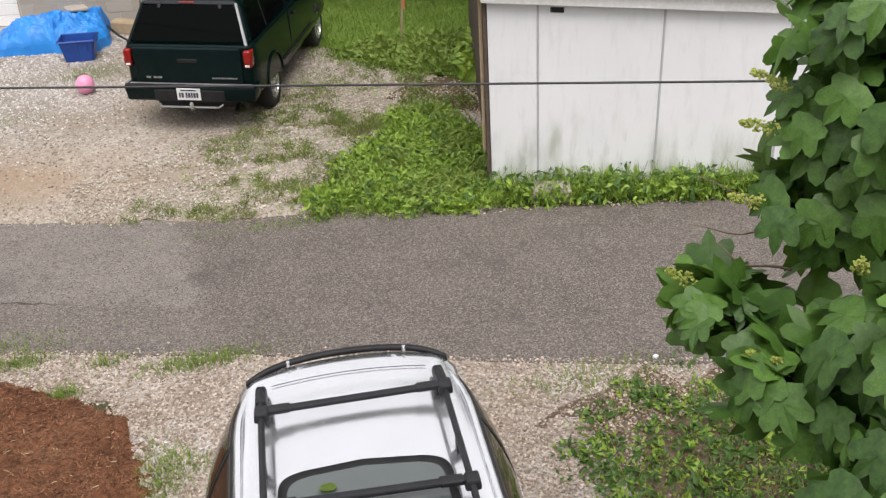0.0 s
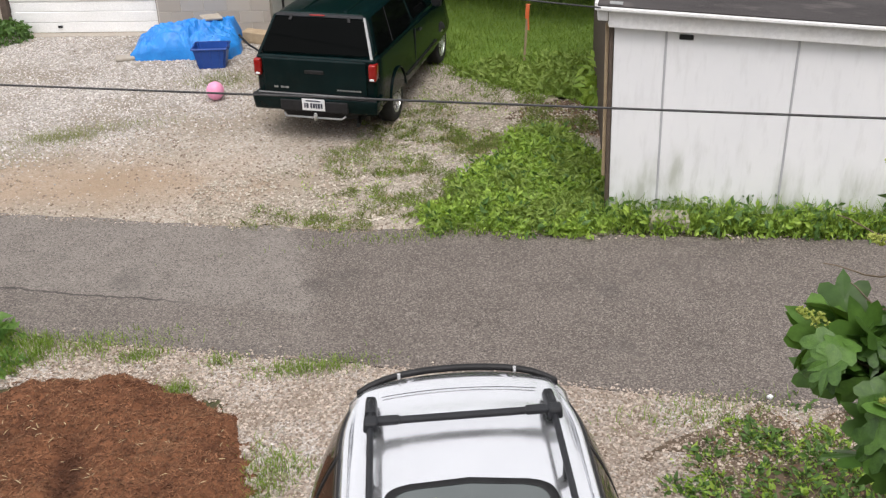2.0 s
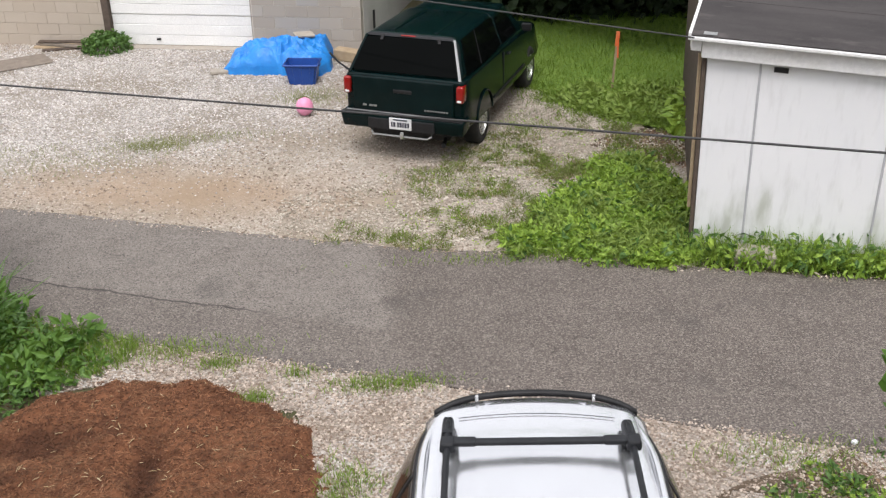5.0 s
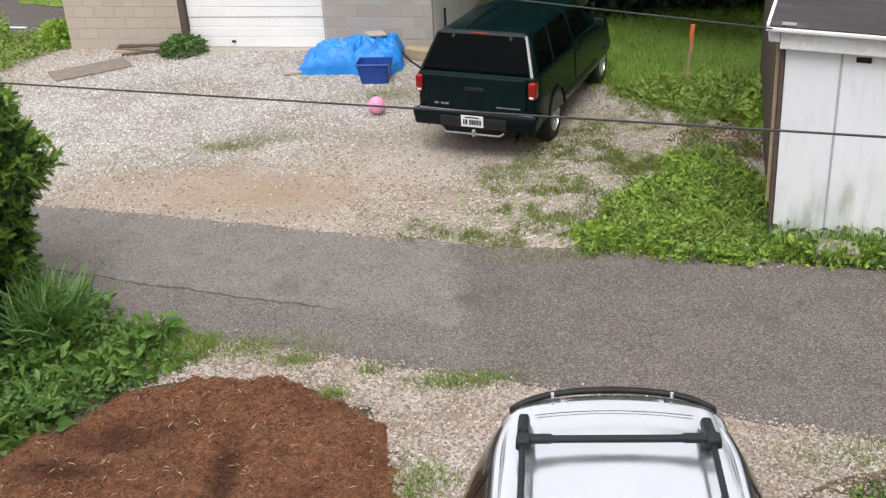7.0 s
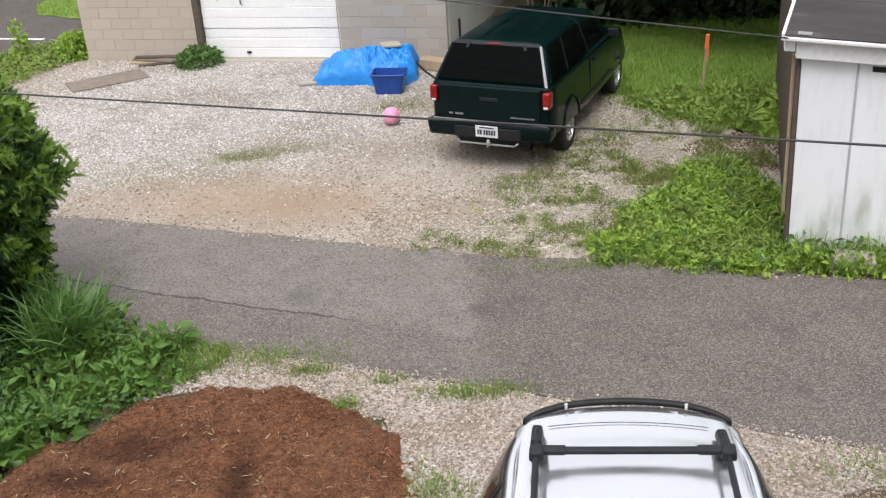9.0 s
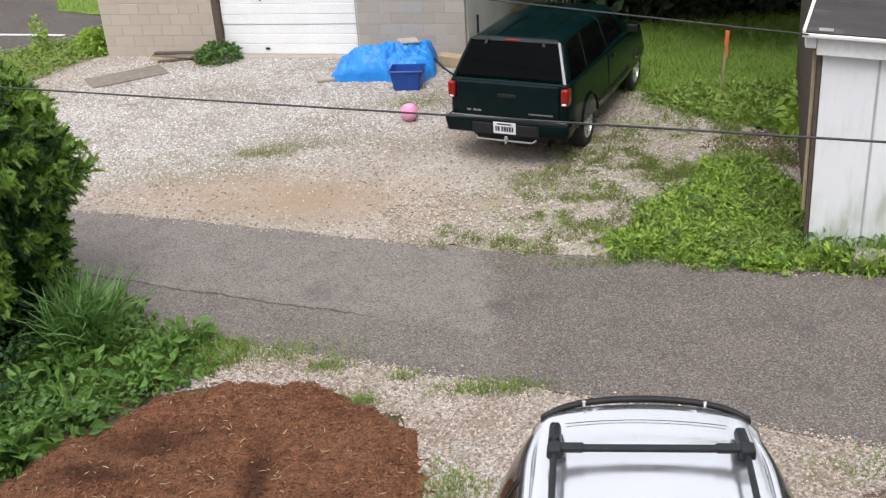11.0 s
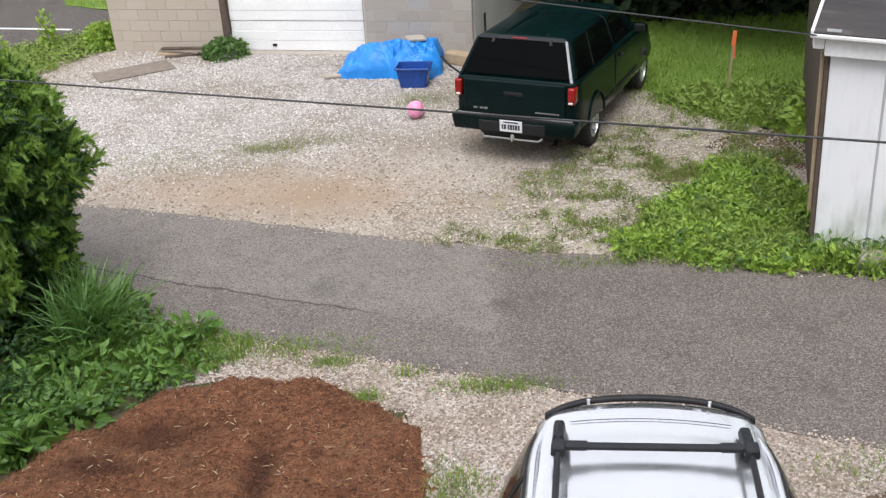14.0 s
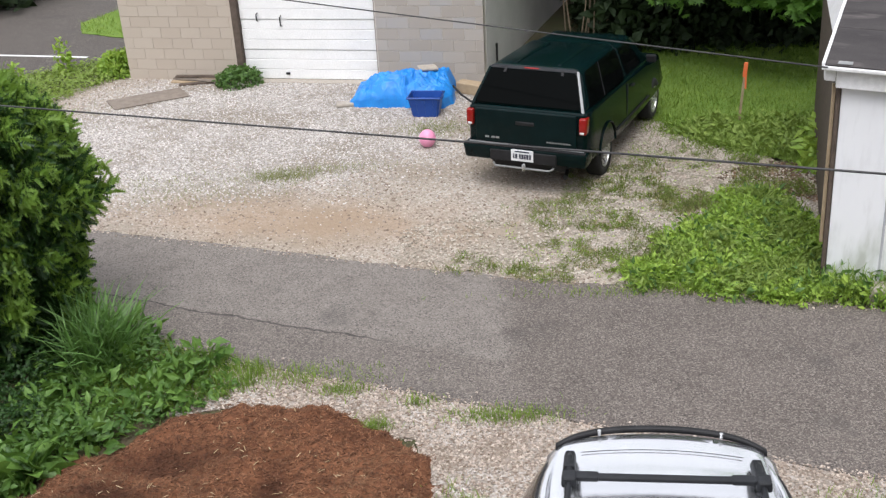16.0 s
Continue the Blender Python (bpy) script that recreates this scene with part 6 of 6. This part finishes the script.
# ---- hedge, shrub and trees ----
def yew():
    t = thing("yew_bush", "tall dense dark green yew bush with bright new tips", "bush", pose(-5.15, 8.75, 0))
    H, R = 2.85, 1.08

    def radius(z, a):
        u = z / 2.35
        prof = (0.72 + 0.6 * u - 0.15 * u * u) if u < 0.62 else 1.034 * math.sqrt(max(0.0, 1 - (max(0.0, z - 1.9) / 0.96) ** 2)) * (1 - 0.05 * (u - 0.62))
        return R * prof * (1 + 0.13 * noise.noise(Vector((2.2 * math.cos(a), 2.2 * math.sin(a), z * 1.6))))

    bm = bmesh.new()
    rows = []
    for j in range(15):
        z = 0.05 + j / 14 * (H - 0.12)
        rows.append([bm.verts.new((0.80 * radius(z, a) * math.cos(a), 0.80 * radius(z, a) * math.sin(a), z)) for a in np.linspace(0, 2 * math.pi, 25)[:-1]])
    for a, b in zip(rows, rows[1:]):
        for k in range(24):
            bm.faces.new((a[k], a[(k + 1) % 24], b[(k + 1) % 24], b[k]))
    # solid near-black core stands for the shade between the sprigs
    part("inner_growth", bm, SHADE_LEAF, t, "solid core coloured near-black for the inner shade", True)
    part("trunk", tube([(0, 0, -0.02), (0.03, 0, 0.6), (0, 0.02, 1.8)], [0.09, 0.07, 0.02], 10), BARK, t)
    n = 52000
    z = H * rng.uniform(0.04, 1.0, n) ** 0.85
    a = rng.uniform(0, 2 * np.pi, n)
    r = np.array([radius(zz, aa) for zz, aa in zip(z, a)]) * rng.uniform(0.80, 1.06, n)
    clump = np.array([noise.noise(Vector((5.0 * math.cos(aa), 5.0 * math.sin(aa), zz * 5.5))) for zz, aa in zip(z, a)])
    r *= 1 + 0.27 * clump
    q = np.c_[r * np.cos(a), r * np.sin(a), z]
    # sprigs point outwards and a little up
    rot = turns(n, 40, 100)
    need = np.arctan2(q[:, 1], q[:, 0])
    have = np.arctan2(rot[:, 1, 1], rot[:, 0, 1])
    dlt = need - have + rng.normal(0, 0.7, n)
    rz = np.zeros((n, 3, 3))
    rz[:, 0, 0] = rz[:, 1, 1] = np.cos(dlt)
    rz[:, 0, 1], rz[:, 1, 0], rz[:, 2, 2] = -np.sin(dlt), np.sin(dlt), 1
    rot = rz @ rot
    # bright tips thin out in gaps and low down, which paints in shade there
    tip = (clump + rng.normal(0, 0.22, n) + 0.35 * (z / H - 0.55) > 0.16)
    size = rng.uniform(0.6, 1.35, n)[:, None] * np.array([0.10, 0.115, 0.115])
    for nm, m_, msk in (("foliage", HEDGE, ~tip), ("new_growth", HEDGE_TIP, tip)):
        o = soup(nm, SPRIG, q[msk], rot[msk], size[msk], m_)
        o.parent = t
        o["kind"] = "stuff"


yew()


def hydrangea():
    base = Vector((3.35, 2.2, 0.0))
    t = thing("oakleaf_shrub", "tall shrub with large lobed green leaves and pale bud spikes", "shrub", Matrix.Translation(base))
    me = bpy.data.meshes.new("leaf")
    v, f = OAK
    top = [Vector(c) for c in v]
    me.from_pydata([(c.x, c.y, c.z + 0.16 * abs(c.x) - 0.16 * max(0, c.y - 0.5) ** 2) for c in top], [], f)
    for p_ in me.polygons:
        p_.use_smooth = False
    me.materials.append(HYDRANGEA)
    lobes = LOBES
    me_v = OAK[0]
    for (cx, cy, cz), rx, rz, _, _ in lobes:
        tip = Vector((cx, cy, cz)) - base
        part("stem", tube([(0.1 * (cx - 2.4), 0.1 * (cy - 2.4), -0.02), (0.05, 0.05, 1.3), (0.45 * tip.x, 0.45 * tip.y, max(1.6, tip.z - 0.35)), tip], [0.035, 0.028, 0.018, 0.006], 8), BARK, t)
    eye = Vector((0.0, 0.0, 5.1))
    rnd = random.Random(5)
    for (cx, cy, cz), rx, rz, count, size in lobes:
        for k in range(count):
            d = Vector((rnd.gauss(0, 1), rnd.gauss(0, 1), rnd.gauss(0.15, 1))).normalized()
            rr = rnd.uniform(0.45, 1.0) ** 0.6
            p_ = Vector((cx + d.x * rx * rr, cy + d.y * rx * rr, cz + d.z * rz * rr))
            out = (d + Vector((-0.55, -0.5, 0.8)) * rnd.uniform(0.5, 1.1) + Vector((rnd.gauss(0, 0.35), rnd.gauss(0, 0.35), rnd.gauss(0, 0.25)))).normalized()
            down = Vector((d.x * 0.9 + rnd.gauss(0, 0.4), d.y * 0.9 + rnd.gauss(0, 0.4), -0.8))
            y_ = (down - out * down.dot(out)).normalized()
            x_ = y_.cross(out)
            m_ = Matrix((x_, y_, out)).transposed().to_4x4()
            s_ = size * rnd.uniform(0.6, 1.1)
            ob = new("leaf", me)
            ob.parent = t
            ob.matrix_basis = Matrix.Translation(p_ - base) @ m_ @ Matrix.Diagonal((s_, s_, s_, 1))
    q = np.concatenate([rng.normal((cx + 0.10, cy + 0.10, cz - 0.05), (rx * 0.42, rx * 0.42, rz * 0.5), (int(90 * rx / 0.3), 3)) for (cx, cy, cz), rx, rz, count, _ in lobes if count > 17])
    o = soup("inner_foliage", (me_v, OAK[1]), q - np.array(base), turns(len(q), 10, 80), rng.uniform(0.7, 1.1, len(q)) * 0.2, HYDRANGEA)
    o.parent = t
    tagged(o, "shaded inner leaves", kind="stuff")
    for (x, y, z), l, dr in SPIKES:
        axis = Vector(dr).normalized()
        m_ = 90
        u = rng.uniform(0, 1, m_) ** 0.8
        side = axis.cross(Vector((0.3, 0.2, 1))).normalized()
        up = side.cross(axis)
        a = rng.uniform(0, 2 * np.pi, m_)
        rad = (0.034 * (1 - 0.8 * u) + 0.003) * rng.uniform(0.3, 1.1, m_)
        at = np.array(Vector((x, y, z)) - base) + np.outer(u * l, np.array(axis)) + np.outer(rad * np.cos(a), np.array(side)) + np.outer(rad * np.sin(a), np.array(up))
        o = soup("bud_spike", CHIP, at, turns(m_, 0, 90), rng.uniform(0.006, 0.012, m_), PANICLE)
        o.parent = t
        o["label"] = "pale yellow-green bud spike"
    for pts in TWIGS:
        a, b, c = (Vector(p_) - base for p_ in pts)
        path = [a * (1 - u) ** 2 + b * 2 * u * (1 - u) + c * u * u + Vector((0, 0, 0.012 * math.sin(9 * u))) for u in (k / 8 for k in range(9))]
        part("bare_twig", tube(path, [0.006 - 0.0005 * k for k in range(9)], 6), TWIG, t, "bare brown twig")


LOBES = [((2.72, 2.72, 3.62), 0.40, 0.50, 100, 0.175), ((2.52, 2.74, 3.36), 0.22, 0.24, 28, 0.17), ((2.48, 2.10, 2.92), 0.34, 0.37, 68, 0.185),
         ((2.20, 2.28, 2.80), 0.20, 0.16, 18, 0.185), ((2.08, 2.66, 2.93), 0.18, 0.10, 18, 0.13), ((2.66, 2.80, 4.05), 0.26, 0.26, 34, 0.165), ((2.30, 1.72, 2.75), 0.26, 0.28, 30, 0.18)]
SPIKES = [((2.36, 2.84, 3.76), 0.16, (-0.5, 0.2, 0.25)), ((2.30, 2.80, 3.62), 0.15, (-0.5, 0.1, 0.15)), ((2.28, 2.78, 3.33), 0.14, (-0.5, 0.2, 0.1)), ((2.02, 2.78, 3.02), 0.14, (-0.5, 0.1, 0.3)),
          ((2.16, 2.48, 2.86), 0.13, (-0.4, -0.2, 0.2)), ((2.22, 2.38, 2.84), 0.14, (-0.4, -0.1, 0.3)), ((2.42, 2.36, 3.25), 0.12, (-0.3, -0.3, 0.3)), ((2.44, 2.22, 3.02), 0.15, (0.3, -0.2, 0.4)),
          ((2.58, 2.9, 4.1), 0.16, (-0.3, 0.1, 0.5)), ((2.35, 2.0, 2.72), 0.12, (-0.3, -0.2, -0.2))]
TWIGS = [[(2.5, 2.8, 3.3), (2.3, 2.95, 3.26), (2.12, 3.0, 3.36)], [(2.5, 2.8, 3.2), (2.28, 2.9, 3.1), (2.1, 3.0, 3.15)], [(2.4, 2.7, 3.05), (2.25, 2.85, 3.0), (2.2, 2.95, 3.08)], [(2.6, 2.6, 2.7), (2.35, 2.6, 2.98), (2.1, 2.68, 2.93)]]
hydrangea()


def tree(name, at, tall, r0, limbs, label, crown, crown_size, leaf, shape, seed):
    """A tapered trunk with limbs, and leaf clumps at the limbs' ends."""
    rnd = random.Random(seed)
    t = thing(name, label, "tree", Matrix.Translation((*at, 0)))
    part("trunk", tube([(0, 0, -0.05), (0.05, 0.02, tall * 0.3), (0.0, 0.1, tall * 0.65), (0.1, 0.0, tall)], [r0, r0 * 0.8, r0 * 0.5, r0 * 0.12], 12), BARK, t)
    q = []
    for tip in limbs:
        tip = Vector(tip) - Vector((*at, 0))
        z0 = min(tall * 0.8, max(1.5, tip.z + rnd.uniform(0.3, 1.2)))
        a = Vector((0.03, 0.03, z0 * 0.9))
        mid = a.lerp(tip, 0.5) + Vector((0, 0, 0.5))
        part("limb", tube([a, mid, tip], [r0 * 0.35, r0 * 0.2, 0.012], 8), BARK, t)
        for s in (0.55, 0.75, 0.9, 1.0):
            c = mid.lerp(tip, s)
            q.append((c, crown_size * rnd.uniform(0.6, 1.1)))
    pts = np.concatenate([rng.normal(np.array(c), np.array([s, s, s * 0.55]) * 0.5, (crown, 3)) for c, s in q])
    n = len(pts)
    o = soup("crown", shape, pts, turns(n, 10, 80), rng.uniform(0.6, 1.15, n) * leaf, MAPLE)
    o.parent = t
    o["kind"] = "stuff"
    return t


tree("maple_tree", (7.6, 17.5), 8.0, 0.22, [(5.0, 16.9, 1.55), (4.5, 17.1, 1.6), (3.55, 18.2, 1.5), (5.35, 16.5, 1.5), (4.9, 17.5, 1.8), (5.9, 16.9, 1.9), (4.6, 18.6, 3.6), (6.4, 17.6, 3.8), (8.5, 15.5, 4.5), (9.5, 19.0, 5.0)], "maple with broad bright green hanging leaves", 110, 0.5, 0.20, MAPLE_SHAPE, 3)
for k, (x, y, h) in enumerate(((2.4, 22.5, 9), (5.2, 24.0, 10), (8.8, 23.0, 9), (11.5, 21.5, 9), (0.6, 26.0, 9))):
    tips = [(x + 2.6 * math.cos(a), y + 2.2 * math.sin(a), 2.6 + 0.7 * j + 0.6 * k % 2) for j, a in enumerate(np.linspace(0.3, 5.9, 7) + k)]
    tips += [(x + 2.2 * math.cos(a), y + 2.0 * math.sin(a), 5.2 + 0.4 * j) for j, a in enumerate(np.linspace(0.3, 5.9, 7) + k)]
    tree("woodland_tree", (x, y), h, 0.2, tips, "tall tree in the dark wood behind the lawn", 260, 1.9, 0.28, LEAF_SMALL, 20 + k)


# added tree: its crown stays above the view and darkens the lawn
tree("woodland_tree", (7.2, 19.4), 11.0, 0.22, [(3.6, 16.4, 5.2), (5.0, 15.0, 5.6), (7.0, 14.6, 5.7), (8.6, 16.0, 5.2), (5.5, 17.4, 6.2), (3.2, 18.0, 5.6), (9.0, 18.0, 6.2)], "broad overhanging tree, crown unseen, added to shade the lawn", 240, 1.9, 0.28, LEAF_SMALL, 41)


def thicket(name, x0, x1, y0, y1, tall, n, size, label):
    """A dense mass of leaves in the near-black shade colour."""
    q = np.c_[rng.uniform(x0, x1, n), rng.uniform(y0, y1, n), tall * rng.uniform(0, 1, n)]
    q[:, 2] *= 0.75 + 0.4 * np.array([noise.noise(Vector((x * 0.8, y * 0.8, 0))) for x, y, _ in q])
    return tagged(soup(name, LEAF_SMALL, q, turns(n, 20, 100), rng.uniform(0.5, 1.3, n) * size, SHADE_LEAF), label, "thicket", kind="stuff")


# near-black leaf mass that stands for the shade under the trees
thicket("wood_thicket", 2.2, 15.0, 19.0, 22.5, 3.6, 26000, 0.26, "leaf mass coloured near-black for the shade under the trees")
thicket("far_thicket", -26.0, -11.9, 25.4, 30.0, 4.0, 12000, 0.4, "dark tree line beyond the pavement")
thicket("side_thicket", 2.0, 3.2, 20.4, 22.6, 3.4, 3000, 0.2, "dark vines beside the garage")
# unseen layer of big leaves, added to shade the wood and far lawn
n = 12000
q = np.c_[rng.uniform(2.6, 16, n), rng.uniform(18.4, 31, n), rng.uniform(2.5, 6.0, n)]
tagged(soup("wood_canopy", LEAF_SMALL, q, turns(n, 0, 60), rng.uniform(0.6, 1.2, n) * 0.9, SHADE_LEAF), "unseen leaf layer added to shade the wood", "tree crowns", kind="stuff")
for k in range(9):
    a = rng.uniform(-0.3, 0.3)
    x, y = 1.75 + 0.1 * k, 19.9 + rng.uniform(-0.3, 0.6)
    ob = finish("bare_shoot", tube([(x, y, 0), (x + a * 0.5, y, 0.9), (x + a, y + 0.1, 1.8 + rng.uniform(0, 0.8))], [0.02, 0.014, 0.006], 6), TWIG)
    tagged(ob, "bare grey upright shoot by the garage", "shoot", "shoots beside the garage")

# unseen wall of the viewpoint's house, added to darken reflections and block sky light
tagged(finish("wall_south", box(-9.0, 9.0, -1.6, -1.35, 0, 8.0), mat("house_siding", (0.42, 0.40, 0.37), (0.48, 0.46, 0.43), 2.0, 0.7)), "plain unseen house wall added behind the viewpoint", "wall", kind="structure")
